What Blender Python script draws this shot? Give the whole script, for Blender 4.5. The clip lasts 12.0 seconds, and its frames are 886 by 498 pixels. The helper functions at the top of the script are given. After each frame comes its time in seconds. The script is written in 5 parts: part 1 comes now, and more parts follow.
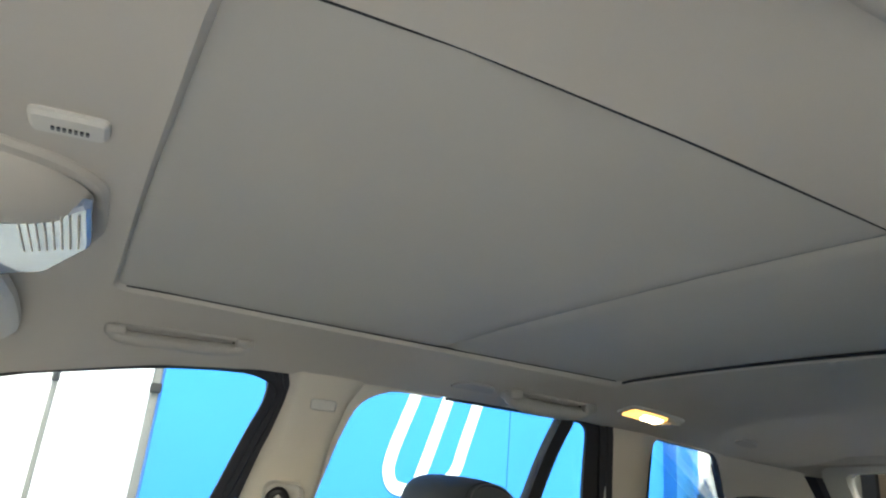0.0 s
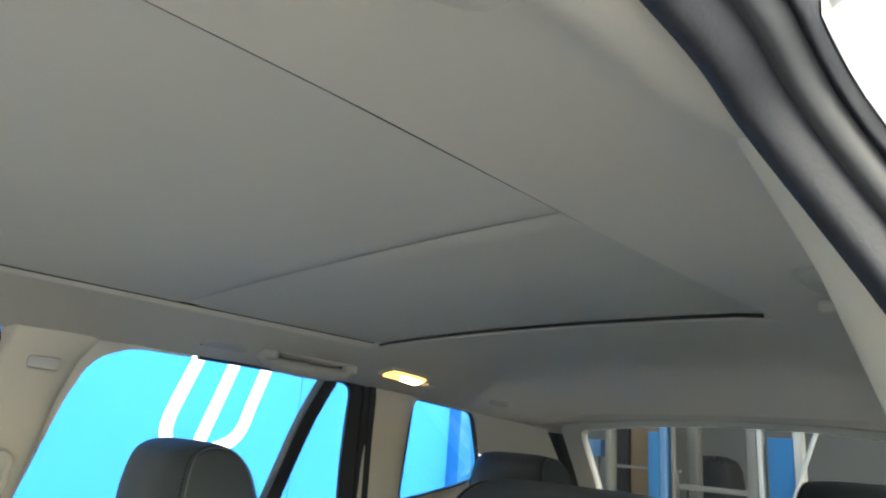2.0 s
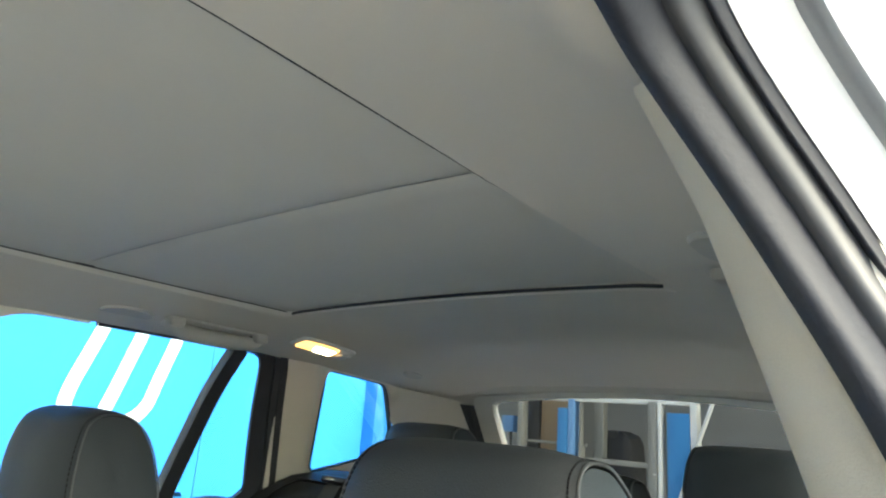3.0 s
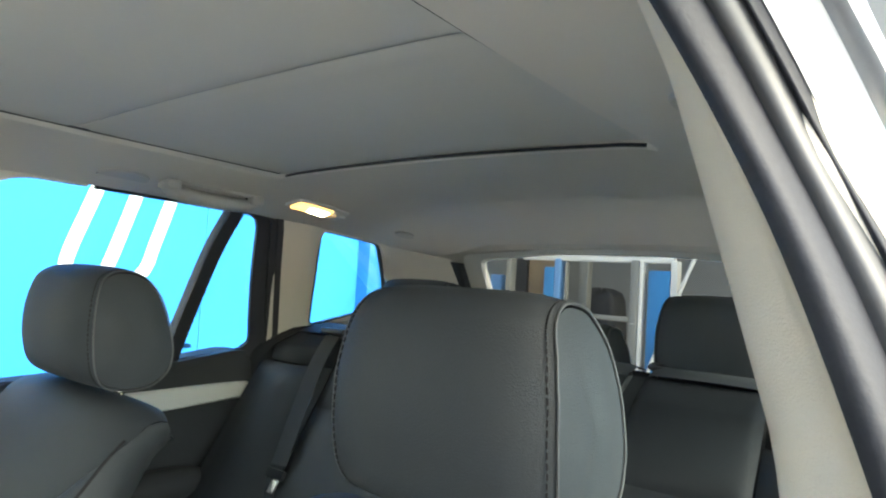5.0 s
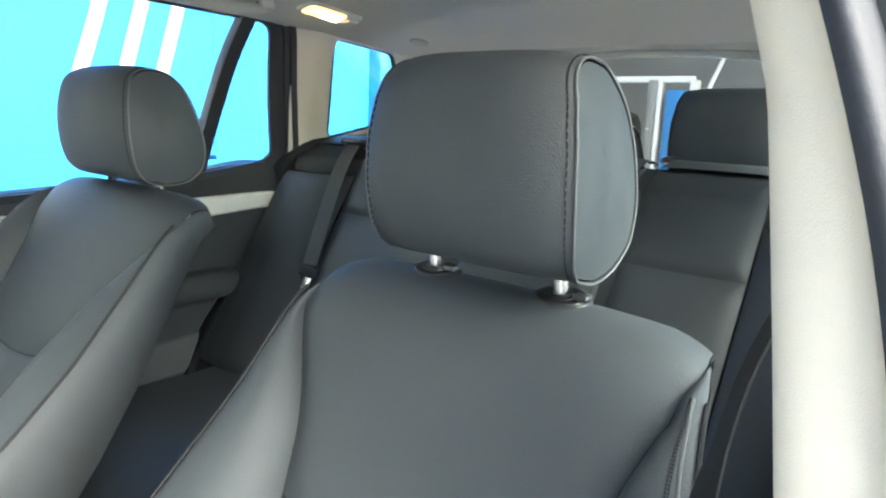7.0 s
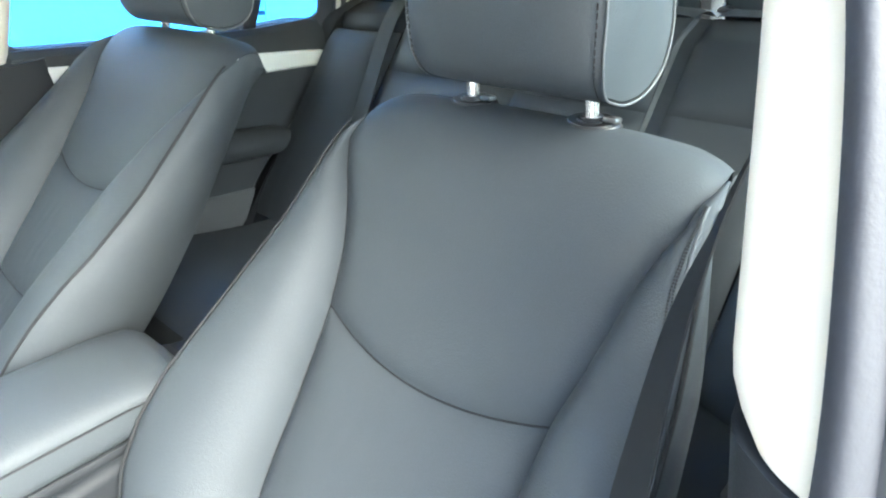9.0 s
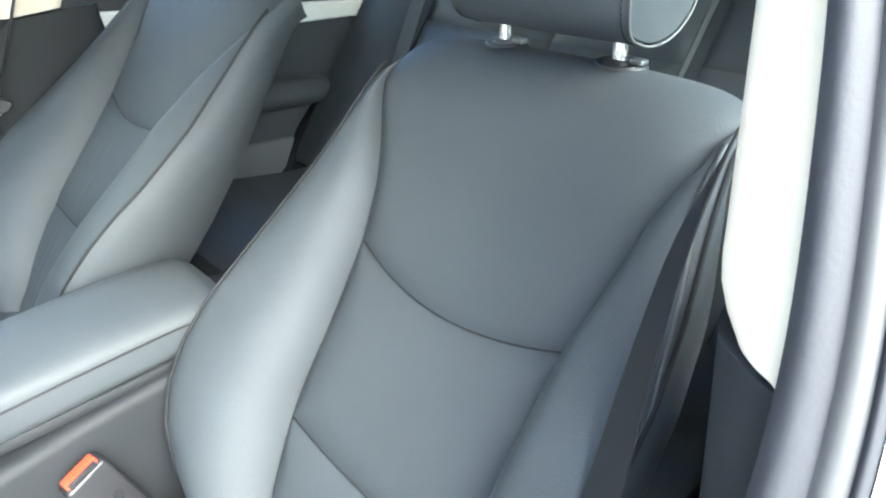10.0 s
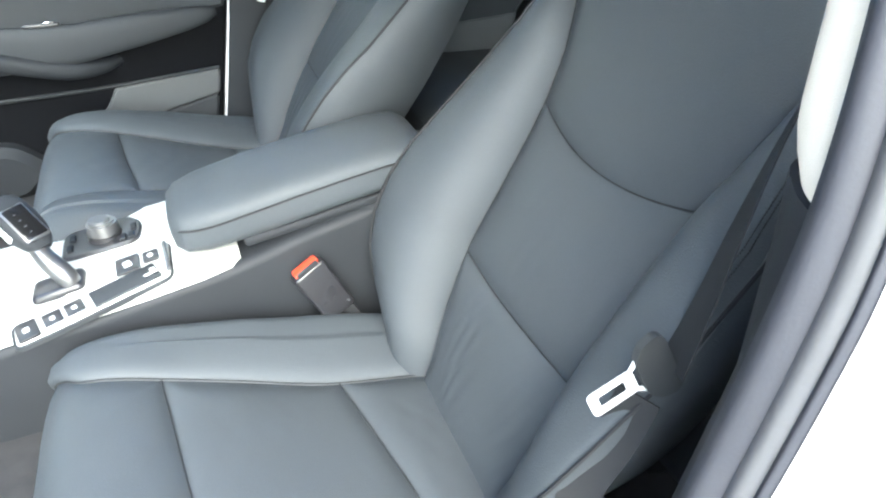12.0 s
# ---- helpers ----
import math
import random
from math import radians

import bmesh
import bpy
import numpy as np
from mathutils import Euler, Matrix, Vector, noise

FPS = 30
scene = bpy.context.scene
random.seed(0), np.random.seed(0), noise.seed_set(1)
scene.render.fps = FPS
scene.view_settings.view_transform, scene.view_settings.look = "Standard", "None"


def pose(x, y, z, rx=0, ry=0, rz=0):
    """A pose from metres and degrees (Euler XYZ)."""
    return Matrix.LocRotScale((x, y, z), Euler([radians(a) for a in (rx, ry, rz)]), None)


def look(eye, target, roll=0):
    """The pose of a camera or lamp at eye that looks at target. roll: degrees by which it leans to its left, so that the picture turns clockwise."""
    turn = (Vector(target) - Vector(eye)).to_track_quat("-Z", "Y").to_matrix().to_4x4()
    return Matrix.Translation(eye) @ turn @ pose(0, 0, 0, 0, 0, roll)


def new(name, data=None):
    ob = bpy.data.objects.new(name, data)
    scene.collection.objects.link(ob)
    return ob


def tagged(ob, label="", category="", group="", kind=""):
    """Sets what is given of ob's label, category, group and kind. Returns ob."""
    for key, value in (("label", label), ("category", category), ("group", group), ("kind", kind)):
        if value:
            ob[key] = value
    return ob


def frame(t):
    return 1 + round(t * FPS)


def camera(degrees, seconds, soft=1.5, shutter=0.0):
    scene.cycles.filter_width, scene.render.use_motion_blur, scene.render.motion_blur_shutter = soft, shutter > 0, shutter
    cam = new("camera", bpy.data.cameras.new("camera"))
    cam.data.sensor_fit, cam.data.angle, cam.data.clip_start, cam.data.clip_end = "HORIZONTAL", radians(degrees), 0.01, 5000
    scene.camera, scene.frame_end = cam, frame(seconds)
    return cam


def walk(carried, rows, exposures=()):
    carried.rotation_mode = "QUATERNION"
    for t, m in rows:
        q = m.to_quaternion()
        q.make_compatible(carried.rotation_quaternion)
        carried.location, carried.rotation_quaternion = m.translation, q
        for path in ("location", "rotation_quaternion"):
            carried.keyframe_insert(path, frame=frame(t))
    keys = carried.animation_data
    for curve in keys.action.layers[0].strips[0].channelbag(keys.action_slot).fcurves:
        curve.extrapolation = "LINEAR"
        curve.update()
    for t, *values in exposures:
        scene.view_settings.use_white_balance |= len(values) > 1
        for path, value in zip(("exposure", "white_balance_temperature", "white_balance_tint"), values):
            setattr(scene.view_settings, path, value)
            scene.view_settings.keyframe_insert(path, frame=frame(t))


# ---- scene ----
cam = camera(67.9, 12.0, 2.2)
PATH = [
    (0, (0.678, -0.629, 1.361), (-1.034, 0.197, 1.984), 5.3),
    (0.5, (0.701, -0.585, 1.373), (-0.966, 0.339, 1.978), 4.6),
    (1, (0.718, -0.549, 1.376), (-0.894, 0.486, 1.952), 3.6),
    (1.5, (0.712, -0.541, 1.379), (-0.8, 0.638, 1.949), 4.5),
    (2, (0.715, -0.52, 1.377), (-0.707, 0.773, 1.93), 4.4),
    (2.5, (0.715, -0.514, 1.369), (-0.617, 0.874, 1.915), 4.5),
    (3, (0.718, -0.506, 1.361), (-0.54, 0.964, 1.871), 4.2),
    (5, (0.739, -0.533, 1.35), (-0.514, 1.022, 1.455), 3.5),
    (5.5, (0.749, -0.545, 1.339), (-0.511, 1.008, 1.306), 3.6),
    (6, (0.752, -0.557, 1.324), (-0.51, 0.984, 1.145), 2.9),
    (6.5, (0.756, -0.567, 1.305), (-0.488, 0.972, 1.01), 2.3),
    (8.5, (0.792, -0.596, 1.246), (-0.478, 0.796, 0.575), 2.6),
    (9, (0.812, -0.603, 1.237), (-0.467, 0.745, 0.497), 2.2),
    (9.5, (0.832, -0.616, 1.226), (-0.466, 0.678, 0.427), 3.0),
    (10, (0.851, -0.626, 1.224), (-0.468, 0.615, 0.374), 2.7),
    (10.5, (0.868, -0.632, 1.221), (-0.498, 0.52, 0.322), 3.4),
    (11, (0.901, -0.632, 1.223), (-0.521, 0.393, 0.261), 2.7),
    (11.5, (0.935, -0.629, 1.224), (-0.55, 0.215, 0.184), 1.2),
    (12, (0.981, -0.631, 1.226), (-0.554, -0.03, 0.094), -1.2),
]
EXPOSURES = [(0.0, 2.33, 7000, 2), (3.0, 2.71, 6900, -3), (6.5, 3.25, 6700, -1), (8.5, 4.02, 6200, -2), (9.5, 3.98, 6130, -2), (11.0, 3.75, 6060, -1), (12.0, 3.45, 6050, 0)]
walk(cam, [(t, look(eye, target, roll)) for t, eye, target, roll in PATH], EXPOSURES)

# ---- light ----
world = bpy.data.worlds.new("sky")
scene.world = world
world.use_nodes = True
wn = world.node_tree.nodes
sky = wn.new("ShaderNodeTexSky")
sky.sky_type = "NISHITA"
sky.sun_disc = False
sky.sun_elevation = radians(42)
sky.sun_rotation = radians(100)
sky.dust_density = 2.6
wn["Background"].inputs["Strength"].default_value = 0.15
world.node_tree.links.new(sky.outputs[0], wn["Background"].inputs["Color"])
sun = new("sun", bpy.data.lights.new("sun", "SUN"))
sun.data.energy = 0.61
sun.data.angle = radians(45)
sun.data.color = (1.0, 0.95, 0.88)
sun.matrix_world = look((5.83, -1.03, 5.3), (0, 0, 0))


# ---- materials ----
def material(name, base, rough=0.5, metal=0.0, grain=0.0, scale=200.0, vary=0.08, vscale=6.0, spec=0.5,
             weave=False, emit=0.0, coat=0.0):
    """Principled surface with colour variation at two scales and a fine bump."""
    m = bpy.data.materials.new(name)
    m.use_nodes = True
    n, l = m.node_tree.nodes, m.node_tree.links
    p = n["Principled BSDF"]
    tc = n.new("ShaderNodeTexCoord")
    big = n.new("ShaderNodeTexNoise")
    big.inputs["Scale"].default_value = vscale
    big.inputs["Detail"].default_value = 6
    fine = n.new("ShaderNodeTexVoronoi" if weave is None else "ShaderNodeTexNoise")
    fine.inputs["Scale"].default_value = scale
    l.new(tc.outputs["Object"], big.inputs["Vector"])
    l.new(tc.outputs["Object"], fine.inputs["Vector"])
    ramp = n.new("ShaderNodeMapRange")
    ramp.inputs["To Min"].default_value = 1 - vary * 2
    ramp.inputs["To Max"].default_value = 1 + vary * 2
    l.new(big.outputs[0], ramp.inputs["Value"])
    ramp2 = n.new("ShaderNodeMapRange")
    ramp2.inputs["To Min"].default_value = 1 - vary
    ramp2.inputs["To Max"].default_value = 1 + vary
    l.new(fine.outputs[0], ramp2.inputs["Value"])
    mul = n.new("ShaderNodeMath")
    mul.operation = "MULTIPLY"
    l.new(ramp.outputs[0], mul.inputs[0])
    l.new(ramp2.outputs[0], mul.inputs[1])
    mix = n.new("ShaderNodeVectorMath")
    mix.operation = "SCALE"
    mix.inputs[0].default_value = base
    l.new(mul.outputs[0], mix.inputs["Scale"])
    l.new(mix.outputs[0], p.inputs["Base Color"])
    rr = n.new("ShaderNodeMapRange")
    rr.inputs["To Min"].default_value = max(rough - 0.08, 0.02)
    rr.inputs["To Max"].default_value = min(rough + 0.08, 1.0)
    l.new(big.outputs[0], rr.inputs["Value"])
    l.new(rr.outputs[0], p.inputs["Roughness"])
    p.inputs["Metallic"].default_value = metal
    p.inputs["Specular IOR Level"].default_value = spec
    p.inputs["Coat Weight"].default_value = coat
    if emit:
        p.inputs["Emission Color"].default_value = (*base, 1)
        p.inputs["Emission Strength"].default_value = emit
    if grain:
        bump = n.new("ShaderNodeBump")
        bump.inputs["Strength"].default_value = grain
        bump.inputs["Distance"].default_value = 0.001
        if weave:
            wave = n.new("ShaderNodeTexWave")
            wave.inputs["Scale"].default_value = scale
            wave.inputs["Distortion"].default_value = 1.5
            l.new(tc.outputs["Object"], wave.inputs["Vector"])
            add = n.new("ShaderNodeMath")
            l.new(wave.outputs["Fac"], add.inputs[0])
            l.new(fine.outputs[0], add.inputs[1])
            l.new(add.outputs[0], bump.inputs["Height"])
        else:
            l.new(fine.outputs[0], bump.inputs["Height"])
        l.new(bump.outputs[0], p.inputs["Normal"])
    return m


def glass_material(name, tint):
    m = bpy.data.materials.new(name)
    m.use_nodes = True
    n, l = m.node_tree.nodes, m.node_tree.links
    n.remove(n["Principled BSDF"])
    tr = n.new("ShaderNodeBsdfTransparent")
    tr.inputs[0].default_value = (*tint, 1)
    gl = n.new("ShaderNodeBsdfGlossy")
    gl.inputs["Roughness"].default_value = 0.02
    mx = n.new("ShaderNodeMixShader")
    fr = n.new("ShaderNodeFresnel")
    fr.inputs["IOR"].default_value = 1.3
    l.new(fr.outputs[0], mx.inputs[0])
    l.new(tr.outputs[0], mx.inputs[1])
    l.new(gl.outputs[0], mx.inputs[2])
    l.new(mx.outputs[0], n["Material Output"].inputs[0])
    return m


LINER = material("headliner_fabric", (0.60, 0.56, 0.50), 0.95, 0, 0.25, 1400, 0.03, 3, 0.1)
BLIND = material("blind_fabric", (0.54, 0.52, 0.475), 0.95, 0, 0.2, 1400, 0.03, 3, 0.1)
TRIM = material("pale_trim_plastic", (0.66, 0.64, 0.59), 0.6, 0, 0.15, 700, 0.03, 5, 0.3)
PILLARCLOTH = material("pillar_fabric", (0.72, 0.66, 0.56), 0.95, 0, 0.3, 1200, 0.04, 4, 0.1)
LEATHER = material("black_leather", (0.047, 0.054, 0.061), 0.60, 0, 0.28, 680, 0.07, 9, 0.37, None)
LEATHER2 = material("black_leather_panel", (0.047, 0.0535, 0.060), 0.62, 0, 0.28, 700, 0.07, 9, 0.37, None)
THREAD = material("seam_thread", (0.016, 0.017, 0.019), 0.7, 0, 0.3, 800, 0.08, 6, 0.3)
PIPING = material("grey_piping", (0.095, 0.10, 0.104), 0.5, 0, 0.3, 500)
# door plastic taken near black for the shade below the armrest
SHADECARD = material("shaded_door_card", (0.0035, 0.0038, 0.0050), 0.75, 0, 0.3, 650, 0.1, 12, 0.08)
PLASTIC = material("black_plastic", (0.017, 0.019, 0.0225), 0.62, 0, 0.25, 650, 0.1, 12, 0.25)
PLASTIC_S = material("smooth_black_plastic", (0.022, 0.022, 0.025), 0.3, 0, 0.1, 400, 0.1, 12)
FLANGE = material("grey_primer_flange", (0.070, 0.071, 0.076), 0.42, 0, 0.05, 300, 0.08, 8, 0.4)
RUBBER = material("door_seal_rubber", (0.025, 0.0265, 0.034), 0.6, 0, 0.3, 300, 0.12, 10, 0.4)
PAINT = material("grey_car_paint", (0.30, 0.31, 0.33), 0.32, 0.3, 0.0, 900, 0.05, 4, 0.5, False, 0, 0.6)
WHITEPAINT = material("white_car_paint", (0.80, 0.80, 0.80), 0.25, 0, 0, 900, 0.02, 4, 0.5, False, 0, 0.6)
ALU = material("silver_trim", (0.78, 0.78, 0.75), 0.35, 0.35, 0.06, 600, 0.03, 8)
CREAM = material("pale_console_trim", (0.60, 0.60, 0.56), 0.35, 0.15, 0.05, 500, 0.03, 8)
KNOB = material("satin_metal", (0.19, 0.19, 0.195), 0.34, 0.85, 0.02, 300, 0.03)
GLOSSBLACK = material("gloss_black_plastic", (0.006, 0.006, 0.007), 0.18, 0, 0.0, 400, 0.1, 12)
STEEL = material("bright_steel", (0.90, 0.90, 0.90), 0.42, 0.35, 0, 300, 0.02)
# seat leather at about half tone, the rear bench's shade put into the colour
PAD = material("shaded_rear_leather", (0.024, 0.0275, 0.0315), 0.55, 0, 0.2, 560, 0.06, 9, 0.35, None)
POST = material("polished_steel", (0.85, 0.85, 0.85), 0.22, 0.8, 0, 300, 0.02)
CHROME = material("chrome", (0.85, 0.85, 0.86), 0.10, 1.0, 0, 300, 0.02)
BELT = material("seat_belt_webbing", (0.020, 0.021, 0.023), 0.85, 0, 0.3, 1500, 0.06, 20, 0.25)
BELTGREY = material("grey_belt_webbing", (0.050, 0.053, 0.056), 0.8, 0, 0.3, 1500, 0.06, 20, 0.3)
CARD = material("dark_grey_door_plastic", (0.030, 0.033, 0.037), 0.62, 0, 0.3, 600, 0.08, 10, 0.3)
GRIP = material("grey_grip_plastic", (0.028, 0.030, 0.032), 0.5, 0, 0.15, 600, 0.06, 10, 0.4)
RED = material("red_button", (0.75, 0.07, 0.03), 0.35, 0, 0.05, 300, 0.04)
CARPET = material("black_carpet", (0.035, 0.035, 0.037), 0.95, 0, 0.9, 900, 0.25, 20, 0.1)
BLUEWALL = material("sky_blue_painted_wall", (0.031, 0.238, 0.74), 0.7, 0, 0.25, 60, 0.05, 1.2, 0.3)
BLUEDARK = material("blue_painted_steel", (0.02, 0.17, 0.45), 0.5, 0, 0.1, 80, 0.06, 2)
WHITE = material("white_paint", (0.82, 0.82, 0.80), 0.6, 0, 0.15, 60, 0.04, 2)
CONCRETE = material("pale_concrete", (0.52, 0.51, 0.49), 0.9, 0, 0.5, 40, 0.12, 0.9)
GREYWALL = material("grey_plaster", (0.18, 0.175, 0.165), 0.9, 0, 0.4, 40, 0.12, 1.5)
BLUEMID = material("blue_door_paint", (0.02, 0.14, 0.33), 0.5, 0, 0.1, 80, 0.05, 2)
BLUEPALE = material("pale_blue_paint", (0.09, 0.20, 0.38), 0.5, 0, 0.1, 80, 0.05, 2)
# white paint far darkened, holding the shade under the workshop roof
SHADEPOST = material("deep_shaded_white_paint", (0.15, 0.15, 0.138), 0.6, 0, 0.1, 60, 0.06, 2)
GREYTRIM = material("grey_door_insert", (0.072, 0.076, 0.080), 0.5, 0.1, 0.15, 500, 0.05, 8)
HANDLE = material("grey_handle_plastic", (0.47, 0.445, 0.40), 0.6, 0, 0.15, 600, 0.04, 8, 0.35)
TAN = material("tan_board", (0.17, 0.125, 0.08), 0.8, 0, 0.3, 40, 0.15, 2)
# white workshop paint with some of the roof's shade in its colour
DIMWHITE = material("shaded_white_paint", (0.48, 0.48, 0.46), 0.6, 0, 0.15, 60, 0.08, 2)
DARKTHING = material("dark_cover", (0.02, 0.02, 0.022), 0.8, 0, 0.3, 40, 0.15, 3)
LAMPGLOW = material("warm_lamp_lens", (1.0, 0.52, 0.14), 0.3, 0, 0.1, 300, 0.2, 60, 0.5, False, 0.55)
LAMPCORE = material("hot_lamp_bulb", (1.0, 0.86, 0.62), 0.3, 0, 0, 300, 0.02, 6, 0.5, False, 2.5)
LENS = material("clear_lens", (0.24, 0.31, 0.44), 0.2, 0, 0.1, 300, 0.05)
GLASS = glass_material("window_glass", (0.86, 0.92, 0.93))
REARGLASS = glass_material("tinted_rear_glass", (0.40, 0.41, 0.40))


# ---- mesh helpers ----
def thing(name, at, label="", category="", group="", kind=""):
    ob = new(name)
    ob.location = at
    ob.empty_display_size = 0.05
    return tagged(ob, label, category, group, kind)


def origin(ob):
    o = Vector((0, 0, 0))
    while ob is not None:
        o += ob.location
        ob = ob.parent
    return o


def part(name, bm, mat, parent=None, label="", smooth=True):
    """Link a bmesh given in world coordinates as one mesh under parent."""
    me = bpy.data.meshes.new(name)
    if parent is not None:
        bmesh.ops.translate(bm, vec=-origin(parent), verts=bm.verts)
    bmesh.ops.recalc_face_normals(bm, faces=bm.faces)
    bm.to_mesh(me)
    bm.free()
    me.materials.append(mat)
    if smooth:
        me.polygons.foreach_set("use_smooth", [True] * len(me.polygons))
        me.set_sharp_from_angle(angle=radians(38))
    ob = new(name, me)
    if parent is not None:
        ob.parent = parent
    if label:
        ob["label"] = label
    return ob


def grid(rows, close_u=False, close_v=False, caps=False, bm=None):
    """A mesh from rows of points. close_u: each row is a loop; close_v: the rows form a ring."""
    bm = bm or bmesh.new()
    vs = [[bm.verts.new(p) for p in r] for r in rows]
    nr, nc = len(vs), len(vs[0])
    for i in range(nr if close_v else nr - 1):
        a, b = vs[i], vs[(i + 1) % nr]
        for j in range(nc if close_u else nc - 1):
            k = (j + 1) % nc
            bm.faces.new((a[j], a[k], b[k], b[j]))
    if caps:
        bm.faces.new(vs[0][::-1])
        bm.faces.new(vs[-1])
    return bm


def box(cx, cy, cz, sx, sy, sz, r=0.0, turn=None, segs=2, bm=None):
    own = bmesh.new()
    bmesh.ops.create_cube(own, size=1)
    bmesh.ops.scale(own, vec=(sx, sy, sz), verts=own.verts)
    if r:
        bmesh.ops.bevel(own, geom=own.edges[:], offset=r, segments=segs, profile=0.5, affect="EDGES")
    m = Matrix.Translation((cx, cy, cz))
    if turn is not None:
        m = m @ Euler([radians(a) for a in turn]).to_matrix().to_4x4()
    bmesh.ops.transform(own, matrix=m, verts=own.verts)
    if bm is None:
        return own
    tmp = bpy.data.meshes.new("tmp")
    own.to_mesh(tmp)
    own.free()
    bm.from_mesh(tmp)
    bpy.data.meshes.remove(tmp)
    return bm


def smooth_curve(points, n):
    """Catmull-Rom through points, n samples."""
    pts = [Vector(p) for p in points]
    out = []
    m = len(pts) - 1
    for i in range(n):
        t = i / (n - 1) * m
        k = min(int(t), m - 1)
        f = t - k
        p0, p1, p2, p3 = pts[max(k - 1, 0)], pts[k], pts[k + 1], pts[min(k + 2, m)]
        out.append(0.5 * ((2 * p1) + (p2 - p0) * f + (2 * p0 - 5 * p1 + 4 * p2 - p3) * f * f + (3 * p1 - p0 - 3 * p2 + p3) * f ** 3))
    return out


def tube(points, r, segs=10, bm=None, flat=1.0, up=(0, 0, 1)):
    """A round (or flattened) bar along points."""
    rows = []
    pts = [Vector(p) for p in points]
    for i, p in enumerate(pts):
        d = (pts[min(i + 1, len(pts) - 1)] - pts[max(i - 1, 0)]).normalized()
        a = d.cross(Vector(up))
        a = a.normalized() if a.length > 1e-4 else Vector((1, 0, 0))
        b = a.cross(d)
        rr = r[i] if isinstance(r, (list, tuple)) else r
        rows.append([p + a * math.cos(2 * math.pi * k / segs) * rr + b * math.sin(2 * math.pi * k / segs) * rr * flat for k in range(segs)])
    return grid(rows, close_u=True, caps=True, bm=bm)


def band(points, width, thick, across):
    """A flat strap along points; across: its width direction."""
    rows = []
    pts = [Vector(p) for p in points]
    for i, p in enumerate(pts):
        ac = Vector(across[i] if isinstance(across, list) else across).normalized()
        d = (pts[min(i + 1, len(pts) - 1)] - pts[max(i - 1, 0)]).normalized()
        a = (ac - d * ac.dot(d)).normalized()
        n = d.cross(a)
        w, t = width / 2, thick / 2
        rows.append([p + a * w + n * t, p - a * w + n * t, p - a * w - n * t, p + a * w - n * t])
    return grid(rows, close_u=True, caps=True)


def cylinder(at, axis, r, h, segs=20, r2=None, bevel=0.0):
    bm = bmesh.new()
    bmesh.ops.create_cone(bm, cap_ends=True, segments=segs, radius1=r, radius2=r if r2 is None else r2, depth=h)
    if bevel:
        bmesh.ops.bevel(bm, geom=[e for e in bm.edges if len(e.link_faces) == 2 and e.calc_face_angle() > 0.8], offset=bevel, segments=2, affect="EDGES")
    q = Vector(axis).to_track_quat("Z", "Y")
    bmesh.ops.transform(bm, matrix=Matrix.Translation(at) @ q.to_matrix().to_4x4(), verts=bm.verts)
    return bm


def interp(x, *pairs):
    return float(np.interp(x, [p[0] for p in pairs], [p[1] for p in pairs]))


def ease(a, lo, hi):
    t = min(max((a - lo) / (hi - lo), 0.0), 1.0)
    return t * t * (3 - 2 * t)


def side_x(z):
    """Half width of the cabin wall at height z."""
    return 0.65 + (1.487 - min(max(z, 1.13), 1.487)) * 0.33 - max(0.0, z - 1.487) * 0.2


def side_point(s, y, z, d=0.0):
    t = min(max((y - 0.47) / 0.13, 0.0), 1.0)
    return (s * (side_x(z) - 0.05 * t * t * (3 - 2 * t) - d), y, z)


def dense(loop, n, closed=True):
    """Resample a 2D outline evenly."""
    pts = [Vector((p[0], p[1])) for p in loop]
    if closed:
        pts.append(pts[0])
    lens = [0]
    for a, b in zip(pts, pts[1:]):
        lens.append(lens[-1] + (b - a).length)
    out = []
    for i in range(n):
        t = lens[-1] * i / (n if closed else n - 1)
        k = max(j for j in range(len(lens) - 1) if lens[j] <= t + 1e-9)
        f = (t - lens[k]) / max(lens[k + 1] - lens[k], 1e-9)
        out.append(pts[k].lerp(pts[k + 1], f))
    return out


def rounded(loop, r, n=5):
    """Round the corners of a 2D outline."""
    out = []
    m = len(loop)
    for i in range(m):
        p, a, b = Vector(loop[i]), Vector(loop[i - 1]), Vector(loop[(i + 1) % m])
        ra = min(r, (a - p).length * 0.45, (b - p).length * 0.45)
        p1, p2 = p + (a - p).normalized() * ra, p + (b - p).normalized() * ra
        for k in range(n + 1):
            t = k / n
            out.append(tuple(p1 * (1 - t) ** 2 + p * 2 * t * (1 - t) + p2 * t * t))
    return out


def ring(inner, outer, s, d0, d1, keep=None):
    """A frame between two outlines of equal count in the plane of the cabin side, or the stretch of it that keep() picks."""
    if keep:
        pairs = list(zip(inner, outer))
        first = next(i for i in range(len(pairs)) if keep(pairs[i][0]) and not keep(pairs[i - 1][0]))
        pairs = [p for p in pairs[first:] + pairs[:first] if keep(p[0])]
        inner, outer = [p[0] for p in pairs], [p[1] for p in pairs]
    rows = [[side_point(s, a[0], a[1], d1), side_point(s, b[0], b[1], d1), side_point(s, b[0], b[1], d0), side_point(s, a[0], a[1], d0)]
            for a, b in zip(inner, outer)]
    return grid(rows, close_u=True, close_v=not keep, caps=bool(keep))


